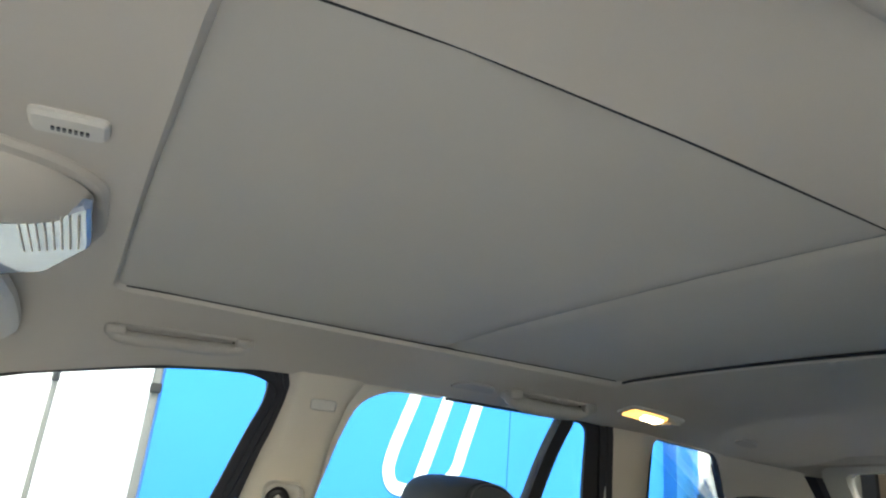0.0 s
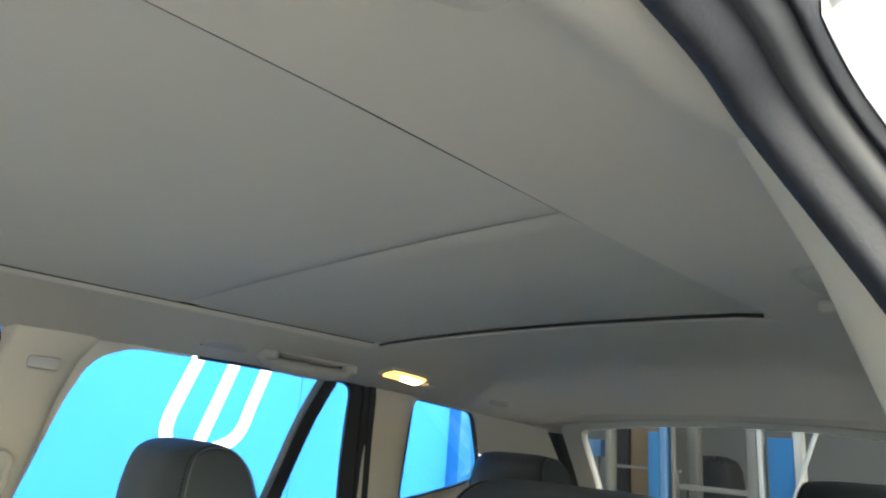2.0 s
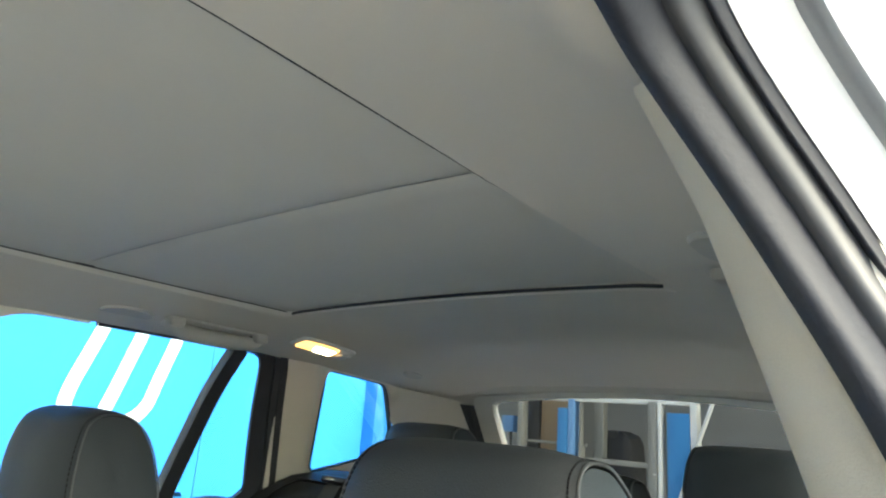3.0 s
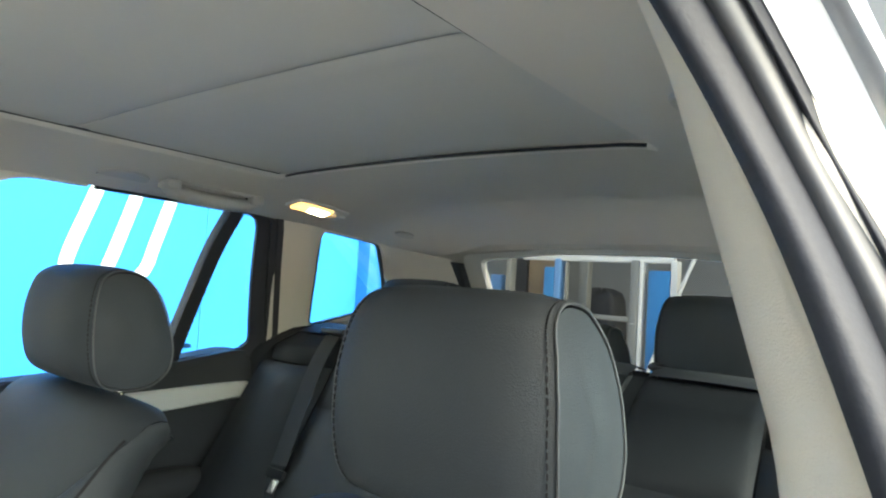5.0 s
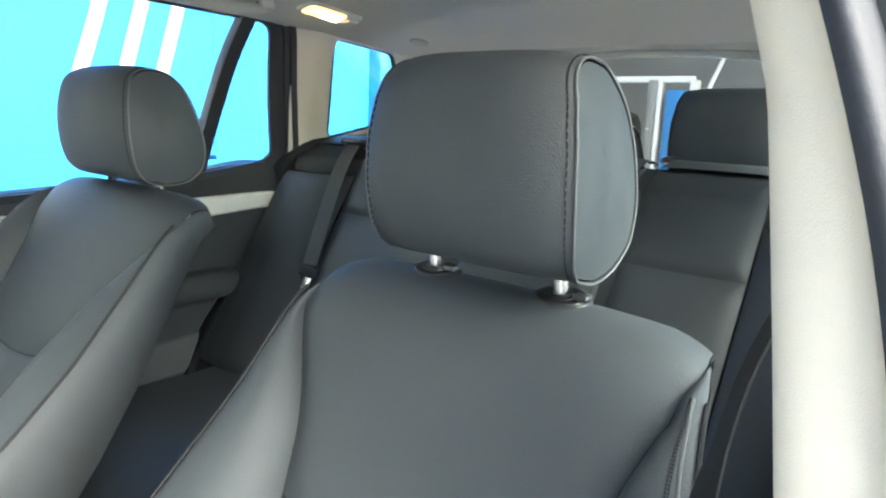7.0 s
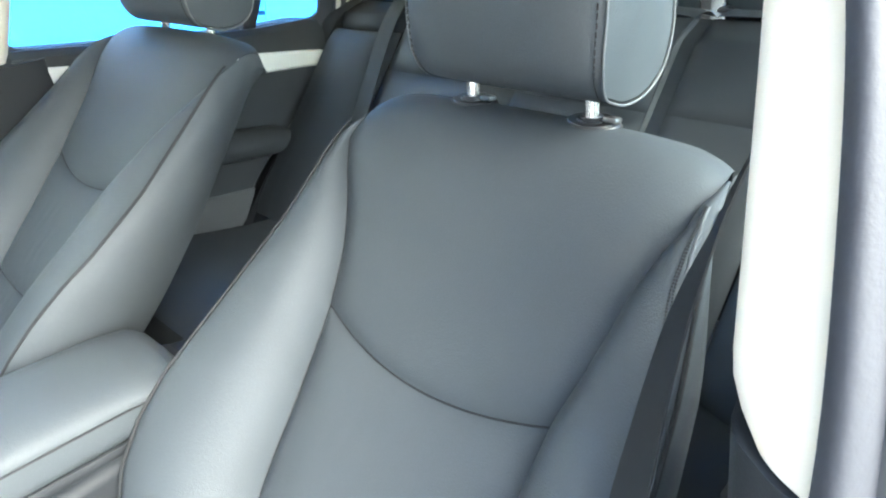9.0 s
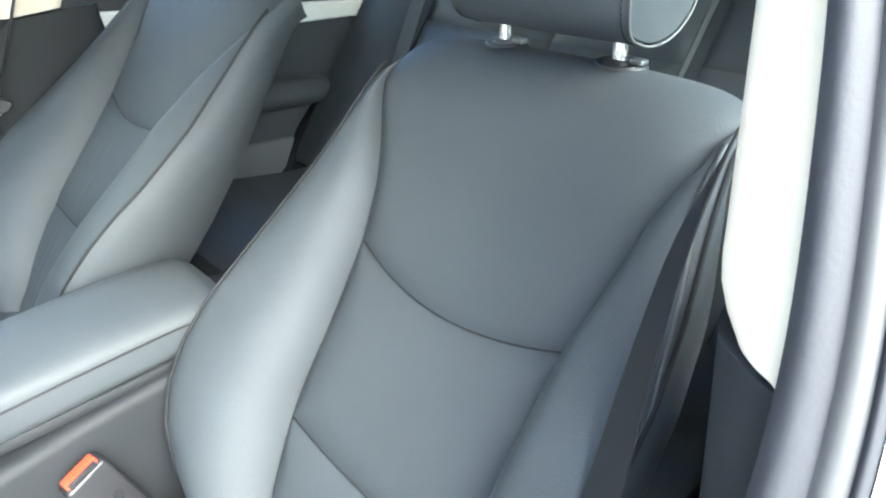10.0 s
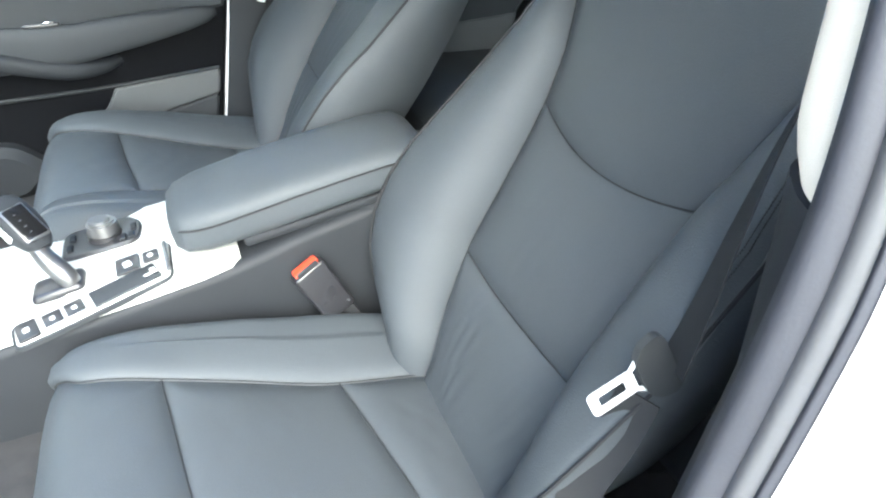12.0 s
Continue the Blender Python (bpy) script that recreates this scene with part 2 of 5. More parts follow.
def grow(loop, g):
    """Offset a 2D outline outwards."""
    n = len(loop)
    pts = [Vector(p) for p in loop]
    area = sum(pts[i].x * pts[(i + 1) % n].y - pts[(i + 1) % n].x * pts[i].y for i in range(n))
    sg = 1 if area > 0 else -1
    out = []
    for i in range(n):
        d = (pts[(i + 1) % n] - pts[i - 1])
        nrm = Vector((d.y, -d.x)).normalized() * sg
        out.append(pts[i] + nrm * g)
    return out


def slab(loop, s, d0, d1, bevel=0.004, mapper=None):
    """A plate with the given outline on the cabin side, between depths d0 (outer) and d1 (inner)."""
    mp = mapper or side_point
    bm = bmesh.new()
    small = grow(loop, -bevel)
    layers = [[mp(s, p[0], p[1], d0) for p in loop], [mp(s, p[0], p[1], d1 - bevel * (1 if d1 > d0 else -1)) for p in loop],
              [mp(s, p[0], p[1], d1) for p in small]]
    vs = [[bm.verts.new(q) for q in lay] for lay in layers]
    n = len(loop)
    for a, b in zip(vs, vs[1:]):
        for j in range(n):
            k = (j + 1) % n
            bm.faces.new((a[j], a[k], b[k], b[j]))
    for f in (bm.faces.new(vs[-1]), bm.faces.new(vs[0][::-1])):
        f.normal_update()
    bmesh.ops.triangulate(bm, faces=[f for f in bm.faces if len(f.verts) > 4])
    return bm


# ---- setting: outside ----
def ground():
    bm = bmesh.new()
    bmesh.ops.create_grid(bm, x_segments=40, y_segments=40, size=300)
    tagged(part("ground", bm, CONCRETE), "pale concrete forecourt under the car", "ground", kind="structure")


WX = -3.2  # plane of the blue wall


def blue_wall():
    wall = tagged(part("wall_blue", box(WX - 0.1, 1.455, 2.2, 0.2, 3.59, 4.4), BLUEWALL), "sky-blue painted wall with three white stripes", "wall", kind="structure")
    logo = thing("painted_stripes", (WX, 1.2, 1.4), "white painted stripes bending into a loop on the blue wall", "wall painting")

    def stroke(pts, name="stripe"):
        c = smooth_curve([(WX + 0.006, y, z) for y, z in pts], 60)
        part(name, ribbon(c, 0.076), WHITE, logo)

    def ribbon(c, w):
        rows = []
        for i, p in enumerate(c):
            d = (c[min(i + 1, len(c) - 1)] - c[max(i - 1, 0)]).normalized()
            a = Vector((1, 0, 0)).cross(d)
            rows.append([p + a * w / 2, p + a * w / 2 + Vector((0.004, 0, 0)), p - a * w / 2 + Vector((0.004, 0, 0)), p - a * w / 2])
        return grid(rows, close_u=True, caps=True)

    stroke([(1.38, 2.60), (1.26, 2.18), (1.150, 1.79), (1.080, 1.58), (1.030, 1.43), (1.010, 1.33), (1.022, 1.26), (1.060, 1.215), (1.13, 1.20), (1.24, 1.20), (1.34, 1.23), (1.42, 1.275), (1.475, 1.35), (1.515, 1.49), (1.602, 1.775), (1.72, 2.17), (1.85, 2.60)])
    stroke([(1.62, 2.60), (1.50, 2.18), (1.383, 1.79), (1.288, 1.48), (1.240, 1.33), (1.212, 1.24)])
    tagged(part("wall_joint", box(WX + 0.003, 1.862, 2.0, 0.006, 0.006, 4.0), BLUEDARK), "thin dark joint in the blue wall", "joint", kind="structure")
    tagged(part("wall_pillar", box(WX - 0.02, 3.338, 2.2, 0.3, 0.172, 4.4, 0.01), BLUEDARK), "blue painted pillar at the end of the wall", "pillar", kind="structure")
    tagged(part("wall_blue_end", box(WX - 0.12, 3.53, 2.2, 0.2, 0.21, 4.4), BLUEWALL), "sky-blue painted wall beyond the pillar", "wall", kind="structure")
    tagged(part("wall_white", box(WX - 0.6, 4.3, 2.2, 0.2, 1.0, 4.4), WHITE), "white painted wall", "wall", kind="structure")
    # unseen wall, added to keep sky light out of the windscreen
    tagged(part("wall_front_unseen", box(0.5, -5.2, 2.2, 9.0, 0.2, 4.4), GREYWALL), "unseen plain grey wall added ahead of the car to block sky", "wall", kind="structure")
    tagged(part("wall_side", box(-5.6, 1.0, 3.5, 0.3, 10.5, 7.0), WHITE), "white painted building behind the blue wall", "wall", kind="structure")
    # white sheds and posts seen past the front of the wall
    tagged(part("wall_pale", box(-4.2, -3.2, 2.6, 0.2, 6.5, 5.2), WHITE), "white painted wall of the neighbouring shed", "wall", kind="structure")
    for y, w, m in ((-0.372, 0.042, GREYWALL), (-0.845, 0.026, GREYWALL)):
        post = thing("steel_post", (WX - 0.05, y, 0), "grey steel post in front of a white wall", "post", "posts by the wall")
        part("shaft", box(WX - 0.05, y, 2.1, w, w, 4.2, 0.008), m, post)
        part("bracket", box(WX - 0.02, y, 1.62, w * 1.2, w * 1.3, 0.05, 0.006), DARKTHING, post)
        part("base_plate", box(WX - 0.05, y, 0.012, 0.22, 0.22, 0.024, 0.004), m, post)


def workshop():
    """The yard building seen through the rear window."""
    # wall and post colours are lowered to carry the shade in here
    Y = 6.0
    tagged(part("wall_workshop", box(-0.320, Y + 1.6, 2.4, 12, 0.2, 4.8), GREYWALL), "grey back wall of an open workshop", "wall", kind="structure")
    tagged(part("workshop_roof", box(-0.320, Y + 0.8, 3.4, 12, 2.4, 0.15), GREYWALL), "grey flat roof of the workshop", "roof", kind="structure")
    DIM = "dim white post of the workshop front"
    for x, w, m, lab, dy in ((-3.480, 0.07, SHADEPOST, DIM, 0), (-2.939, 0.126, BLUEMID, "blue post of the workshop front", 0), (-2.837, 0.078, BLUEPALE, "pale blue post edge of the workshop front", 0),
                         (-2.668, 0.107, SHADEPOST, DIM, 0.3), (-1.945, 0.09, SHADEPOST, "dim white post of the workshop front", 0), (-1.875, 0.04, DIMWHITE, "white edge of the workshop post", 0), (-1.690, 0.223, BLUEMID, "blue door leaf of the workshop", 0),
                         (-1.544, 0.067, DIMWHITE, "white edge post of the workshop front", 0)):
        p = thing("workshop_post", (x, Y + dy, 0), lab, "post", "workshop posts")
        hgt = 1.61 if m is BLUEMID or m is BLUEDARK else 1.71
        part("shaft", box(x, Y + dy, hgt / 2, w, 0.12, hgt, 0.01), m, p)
        part("foot", box(x, Y + dy, 0.03, w + 0.06, 0.2, 0.06, 0.005), GREYWALL, p)
    br = thing("leaning_bar", (-1.520, Y - 0.2, 0), "white steel bar leaning at the workshop front", "bar")
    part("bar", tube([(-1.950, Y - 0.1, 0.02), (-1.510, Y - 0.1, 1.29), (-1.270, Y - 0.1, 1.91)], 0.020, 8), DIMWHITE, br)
    bd = thing("tan_panel", (-3.220, Y + 0.7, 0), "tan brown board standing in the workshop", "board")
    part("board", box(-3.440, Y + 0.7, 1.2, 0.42, 0.05, 2.4, 0.01), TAN, bd)
    part("edge", box(-3.740, Y + 0.68, 1.2, 0.16, 0.07, 2.4, 0.01), DARKTHING, bd)
    bb = thing("blue_box", (-3.770, Y + 0.1, 0), "small pale blue box on a stand in the workshop", "box")
    part("box", box(-3.720, Y + 0.1, 1.41, 0.16, 0.1, 0.18, 0.01), BLUEPALE, bb)
    part("stand", box(-3.720, Y + 0.1, 0.66, 0.05, 0.05, 1.32, 0.005), GREYWALL, bb)
    rail = thing("workshop_rail", (-3.120, Y + 0.05, 0), "pale horizontal rail across the workshop", "rail")
    part("bar", box(-3.130, Y + 0.05, 1.24, 0.86, 0.04, 0.03, 0.006), SHADEPOST, rail)
    for x in (-3.520, -2.750):
        part("leg", box(x, Y + 0.05, 0.62, 0.04, 0.04, 1.24, 0.006), SHADEPOST, rail)
    c = thing("covered_machine", (-2.420, Y + 0.5, 0), "dark covered machine standing in the workshop", "machine")
    rows = []
    for z, w in ((0.0, 0.30), (1.0, 0.27), (1.26, 0.25), (1.35, 0.21), (1.39, 0.12), (1.40, 0.02)):
        rows.append([(-2.60 + w * math.copysign(abs(math.cos(q)) ** 0.6, math.cos(q)), Y + 0.6 + 0.25 * w / 0.3 * math.copysign(abs(math.sin(q)) ** 0.6, math.sin(q)), z + 0.02 * math.sin(5 * q)) for q in np.linspace(0, 2 * math.pi, 33)[:-1]])
    part("cover", grid(rows, close_u=True, caps=True), DARKTHING, c)
    fr = thing("workshop_window", (-2.320, Y - 0.02, 0), "white window surround at the workshop front", "window")
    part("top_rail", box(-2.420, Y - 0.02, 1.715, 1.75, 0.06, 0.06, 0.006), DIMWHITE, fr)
    part("bottom_rail", box(-2.27, Y - 0.02, 1.10, 0.80, 0.06, 0.05, 0.006), SHADEPOST, fr)
    part("upright", box(-2.735, Y - 0.02, 0.83, 0.03, 0.05, 1.66, 0.004), SHADEPOST, fr)


# ---- setting: cabin shell ----
def top_z(y):
    """Height of the window tops along the cabin."""
    return interp(y, (-1.30, 1.21), (-1.0, 1.37), (-0.785, 1.444), (-0.544, 1.491), (-0.36, 1.507), (-0.08, 1.509), (0.36, 1.497), (0.46, 1.493), (0.628, 1.475), (0.85, 1.456), (1.10, 1.418))


def roof_centre(y):
    return interp(y, (-1.05, 1.50), (-0.9, 1.535), (-0.76, 1.558), (-0.66, 1.5655), (-0.58, 1.566), (-0.44, 1.563), (-0.31, 1.5605), (-0.07, 1.5565), (0.34, 1.5515), (0.55, 1.542), (0.75, 1.523), (0.90, 1.502), (1.02, 1.483), (1.10, 1.464))


def roof_z(x, y):
    xs = abs(side_point(1, y, top_z(y))[0])
    f = max(0.0, (abs(x) - 0.385) / max(xs - 0.385, 0.01))
    c = roof_centre(y)
    bow = 0.012 * (1 - min(abs(x) / 0.385, 1) ** 2)
    lip = 0.0
    if x > 0.5 and y < -0.2:
        lip = 0.017 * min(1.0, (-0.2 - y) / 0.09) * math.exp(-((x - 0.616) / 0.026) ** 2)
    return c + bow * interp(y, (-0.80, 1.0), (-0.6, 0.6), (0.28, 0.6), (0.48, 1.0)) - (c - top_z(y)) * min(f, 1.0) ** interp(y, (-0.3, 1.7), (0.0, 1.1), (0.3, 0.85)) - lip


HX, HY0, HY1 = 0.388, -0.642, 0.330


def headliner():
    hole = dense(rounded([(-HX - 0.008, HY0 - 0.006), (0.10, HY0 + 0.008), (HX + 0.024, HY0 + 0.020), (HX + 0.034, -0.50), (HX + 0.034, -0.34), (HX + 0.026, -0.10), (HX + 0.024, 0.10), (HX + 0.030, HY1), (-HX - 0.010, HY1)], 0.035), 200)
    ymid = (HY0 + HY1) / 2

    def outer(p):
        # the matching point on the roof's outer edge
        y0, y1 = -1.02, 1.10
        dx, dy = p.x, p.y - ymid
        best = 9.0
        for k in range(1, 400):
            t = 1 + k * 0.01
            x, y = dx * t, ymid + dy * t
            if y <= y0 or y >= y1 or abs(x) >= abs(side_point(1, y, top_z(y))[0]):
                best = t
                break
        return Vector((dx * best, max(min(ymid + dy * best, y1), y0)))

    rows = []
    out = [outer(p) for p in hole]
    inset = grow(hole, -0.006)
    for src, up in ((inset, 0.030), (inset, 0.010), (grow(hole, -0.003), 0.003)):
        rows.append([(p.x, p.y, roof_z(p.x, p.y) + up) for p in src])
    for k in range(0, 17):
        f = (k / 16) ** 1.2
        row = []
        for p, q in zip(hole, out):
            r = p.lerp(q, f)
            row.append((r.x, r.y, roof_z(r.x, r.y)))
        rows.append(row)
    rows.append([(q.x * 1.02, q.y, roof_z(q.x, q.y) + 0.05) for q in out])
    tagged(part("ceiling", grid(rows, close_u=True), LINER), "beige-grey fabric headliner round the roof opening", "headliner", kind="structure")
    # roof skin above
    sk = [[(x * 1.03, y, roof_z(x, y) + 0.062) for x in np.linspace(-0.615, 0.615, 24)] for y in np.linspace(-1.05, 1.12, 40)]
    tagged(part("roof_skin", grid(sk), PAINT), "grey painted car roof", "roof", kind="structure")


def roof_blind():
    bl = thing("roof_blind", (0, -0.1, 1.57), "closed beige fabric blind of the panoramic roof, in two panels", "blind")

    def panel(y0, y1):
        rows = []
        for y in np.linspace(y0, y1, 30):
            e = abs(y + 0.087)
            rows.append([(x, y, roof_z(x, y) + 0.008 + 0.003 * ease(x, 0.0, HX) + 0.005 * math.exp(-e / 0.006)) for x in np.linspace(-HX - 0.014, HX + 0.046, 40)])
        return grid(rows)

    part("blind_panel", panel(HY0 - 0.02, -0.088), BLIND, bl)
    part("blind_panel", panel(-0.086, HY1 + 0.006), BLIND, bl)
    part("end_bar", tube([(x, HY1 - 0.0075, roof_z(x, HY1) + 0.0050) for x in np.linspace(-HX - 0.002, HX + 0.004, 24)], 0.0028, 8), RUBBER, bl, "black end bar of the blind")
    part("edge_line", tube([(-HX - 0.001, y, roof_z(HX, y) + 0.0078) for y in np.linspace(HY0, HY1 - 0.02, 24)], 0.0020, 8), RUBBER, bl, "dark gap along the blind")
    # this dark tube stands in for the shade the roof lip casts
    part("edge_line", tube([(interp(y, (HY0 + 0.05, HX + 0.026), (-0.50, HX + 0.034), (-0.34, HX + 0.034), (-0.10, HX + 0.026), (0.10, HX + 0.024), (HY1, HX + 0.030)) - 0.005, y, roof_z(HX, y) + 0.0024) for y in np.linspace(HY0 + 0.05, HY1 - 0.03, 30)], 0.0018, 8), CARD, bl, "dark grey line in place of the lip's shade on the blind")


FRONT_WIN = [(-0.340, 1.507), (-0.336, 1.458), (-0.357, 1.398), (-0.394, 1.270), (-0.463, 1.026), (-1.406, 0.973), (-1.213, 1.205), (-0.989, 1.369), (-0.785, 1.442), (-0.544, 1.488)]
REAR_WIN = [(-0.073, 1.503), (-0.142, 1.473), (-0.168, 1.395), (-0.201, 1.211), (-0.229, 1.086), (0.126, 1.107), (0.336, 1.125), (0.526, 1.150), (0.509, 1.226), (0.486, 1.342), (0.460, 1.491), (0.364, 1.493), (0.133, 1.499)]
CARGO_WIN = [(0.628, 1.471), (0.850, 1.453), (0.924, 1.338), (0.950, 1.277), (0.86, 1.2515), (0.676, 1.213)]


PILLAR = [(1.04, 0.780, -0.337, 0.728, -0.310), (1.12, 0.766, -0.322, 0.715, -0.299), (1.195, 0.750, -0.311, 0.702, -0.287), (1.294, 0.724, -0.299, 0.683, -0.268),
          (1.385, 0.684, -0.288, 0.652, -0.250), (1.449, 0.651, -0.283, 0.630, -0.237), (1.53, 0.616, -0.281, 0.594, -0.228)]


def pillar_edge(z, k):
    """Front (k 1, 2) or inner (k 3, 4) edge line of the centre pillar: x or y at height z."""
    return interp(z, *[(r[0], r[k]) for r in PILLAR])


def pillar_b(s):
    """Upper B-pillar trim, pale fabric, over a dark lower trim."""
    p = thing("pillar_trim", (s * 0.68, -0.25, 1.0), "pale fabric-covered centre pillar trim over a dark lower cover", "pillar trim")

    def section(z):
        f = (1.49 - z) / (1.49 - 1.04)
        if s > 0:
            xo, yf, xi, yi = [pillar_edge(z, k) for k in (1, 2, 3, 4)]
            rnd = max(0.0, (1.075 - z) / 0.035)
            xi += 0.014 * rnd ** 2
            yr = max(interp(z, (1.04, -0.228), (1.23, -0.218), (1.40, -0.189), (1.46, -0.163), (1.53, -0.096)), yi + 0.05)
            w = xo - xi
            pts = [(xo + 0.03, yf + 0.006), (xo, yf), (xo - 0.25 * w, yf + 0.12 * (yi - yf)), (xo - 0.60 * w, yf + 0.36 * (yi - yf)), (xo - 0.88 * w, yf + 0.70 * (yi - yf)), (xi, yi + 0.004),
                   (xi + 0.002, yi + 0.026), (xi + 0.012, yr - 0.006), (xi + 0.03, yr), (xo + 0.03, yr)]
        else:
            xo, yf = 0.664 + 0.124 * f, interp(z, (1.04, -0.375), (1.271, -0.344), (1.40, -0.314), (1.451, -0.304), (1.53, -0.298))
            yr = interp(z, (1.04, -0.232), (1.249, -0.197), (1.368, -0.183), (1.438, -0.165), (1.485, -0.133), (1.50, -0.10), (1.53, -0.03))
            xi = xo - 0.031 - 0.018 * f
            pts = [(xo + 0.03, yf + 0.004), (xo, yf), (xo - 0.016, yf + 0.004), (xo - 0.030, yf + 0.016), (xi, yf + 0.036), (xi - 0.003, (yf + yr) / 2), (xi + 0.002, yr - 0.022),
                   (xi + 0.014, yr - 0.006), (xi + 0.03, yr), (xo + 0.03, yr)]
        c = smooth_curve([(a, b, 0) for a, b in pts], 46)
        return [(s * q.x, q.y, z + (0.018 * (q.y - yf) / 0.1 if s < 0 else 0.25 * max(0.0, q.y - yf) * min(f * 2, 1))) for q in c]

    part("upper_trim", grid([section(z) for z in np.linspace(1.520, 1.040, 40)], close_u=True, caps=True), PILLARCLOTH, p)

    def low(z):
        f = max(0.0, (1.036 - z) / 0.62)
        xo, yf, yr = 0.782 + 0.008 * f, (-0.341 if s > 0 else -0.372) - 0.12 * f ** 1.1 - (0.100 * min(f * 8, 1) if s < 0 else 0), -0.17 + 0.06 * f
        deep = 0.055 if s < 0 else 0.055 - 0.027 * min(f * 5, 1)
        xi = xo - deep
        pts = [(xo + (0.02 if s < 0 else 0.004), yf), (xo, yf + 0.002), (xo - 0.55 * deep, yf + 0.014), (xi, yf + 0.045), (xi, yr - 0.03), (xi + 0.015, yr), (xo + (0.02 if s < 0 else 0.004), yr)]
        c = smooth_curve([(a, b, 0) for a, b in pts], 28)
        return [(s * q.x, q.y, z + 0.018 * (q.y - yf) / 0.1) for q in c]

    part("lower_trim", grid([low(z) for z in np.linspace(1.037, 0.42, 26)], close_u=True, caps=True), PLASTIC, p, "dark grey plastic lower pillar cover")
    if s < 0:
        part("airbag_tag", box(s * 0.632, -0.229, 1.454, 0.004, 0.052, 0.022, 0.006, (0, -8 * s, 0)), TRIM, p, "small pale embossed tag")
    if s > 0:
        part("joint_line", tube(smooth_curve([(0.608, -0.264, 1.517), (0.599, -0.248, 1.524), (0.590, -0.230, 1.531), (0.583, -0.216, 1.534)], 12), 0.0012, 6), PLASTIC_S, p, "dark joint at the pillar top")
    if s < 0:
        part("belt_slot", box(s * 0.684, -0.272, 1.262, 0.012, 0.078, 0.088, 0.02, (0, -16 * s, 0), 4), TRIM, p, "pale belt guide plate")
        part("belt_loop", tube(smooth_curve([(s * 0.680, -0.298, 1.262), (s * 0.668, -0.297, 1.279), (s * 0.662, -0.283, 1.288), (s * 0.664, -0.269, 1.276), (s * 0.670, -0.262, 1.256), (s * 0.680, -0.264, 1.238)], 20), 0.008, 10), PLASTIC_S, p, "black belt guide loop")
    return p


def seal_path(s):
    """Line of the front door opening, from the windscreen round to the sill."""
    top = [(-1.01, 1.355), (-0.88, 1.412), (-0.73, 1.458), (-0.555, 1.489), (-0.42, 1.502), (-0.352, 1.497), (-0.316, 1.472)]
    if s > 0:
        top = [(-0.99, 1.385), (-0.86, 1.437), (-0.71, 1.477), (-0.54, 1.503), (-0.44, 1.501), (-0.40, 1.497), (-0.356, 1.489)]
    pts = [(s * (side_x(z) + (0.006 if s < 0 else -0.010)), y, z) for y, z in top]
    if s > 0:
        pts += [(0.641, -0.323, 1.476)]
    for z in (1.42, 1.35, 1.25, 1.15, 1.05):
        f = (1.49 - z) / 0.45
        pts.append((s * ((0.666 + 0.124 * f) if s < 0 else pillar_edge(z, 1) + 0.001), (-0.309 - 0.070 * f) if s < 0 else pillar_edge(z, 2) - 0.006, z))
    for z in (0.95, 0.8, 0.65, 0.52):
        f = max(0.0, (1.036 - z) / 0.62)
        pts.append((s * (0.786 + 0.008 * f), (-0.349 if s > 0 else -0.380) - 0.12 * f ** 1.1 - (0.100 * min(f * 8, 1) if s < 0 else 0), z))
    pts += [(s * 0.783, -0.51, 0.46), (s * 0.783, -0.9, 0.45), (s * 0.783, -1.3, 0.46)]
    return pts


def door_opening(s):
    o = thing("door_surround", (s * 0.76, -0.6, 0.45), "door opening with a dark rubber seal and grey painted flange", "door opening", kind="structure")
    c = smooth_curve(seal_path(s), 120)
    mid = Vector((s * 0.72, -0.80, 1.0))

    def wide(z):
        return interp(z, (1.0, 0.98), (1.3, 0.76), (1.45, 0.66)) if s > 0 else interp(z, (1.0, 1.15), (1.3, 0.95), (1.45, 0.85))

    def strip(a, b, lift, name, mat, rear_only=False, top=9.0, low=0.56):
        rows = []
        for i, p in enumerate(c):
            if rear_only and (p.y < -0.345 and p.z > 1.2 or p.z < low or p.z > top):
                continue
            d = (c[min(i + 1, len(c) - 1)] - c[max(i - 1, 0)]).normalized()
            outw = Vector((s, 0, 0))
            side = outw.cross(d)
            if side.dot(p - mid) < 0:
                side = -side
            side.normalize()
            row = []
            for k in range(9):
                t = k / 8 * (interp(p.z, (1.15, 1.0), (1.40, 0.42)) if rear_only else 1.0)
                row.append(p + outw * ((a + (b - a) * t) * wide(p.z)) - side * (lift * math.sin(math.pi * t)) + side * (0.30 * (a + (b - a) * t)))
            rows.append(row + [row[-1] + side * 0.010, row[0] + side * 0.012])
        part(name, grid(rows, close_u=True), mat, o)

    e = 0.014 if s < 0 else 0.019
    strip(-0.004, e, 0.007, "inner_seal", RUBBER)
    strip(e, 0.034, 0.005 if s < 0 else 0.0035, "painted_flange", PAINT if s < 0 else FLANGE)
    strip(0.034, 0.041, 0.003, "outer_seal", RUBBER)
    if s > 0:
        strip(0.042, 0.130, 0.0, "outer_panel", WHITEPAINT, True)
        strip(0.064, 0.092, 0.007, "edge_trim", PAINT, True, 1.480, 1.30)
    return o


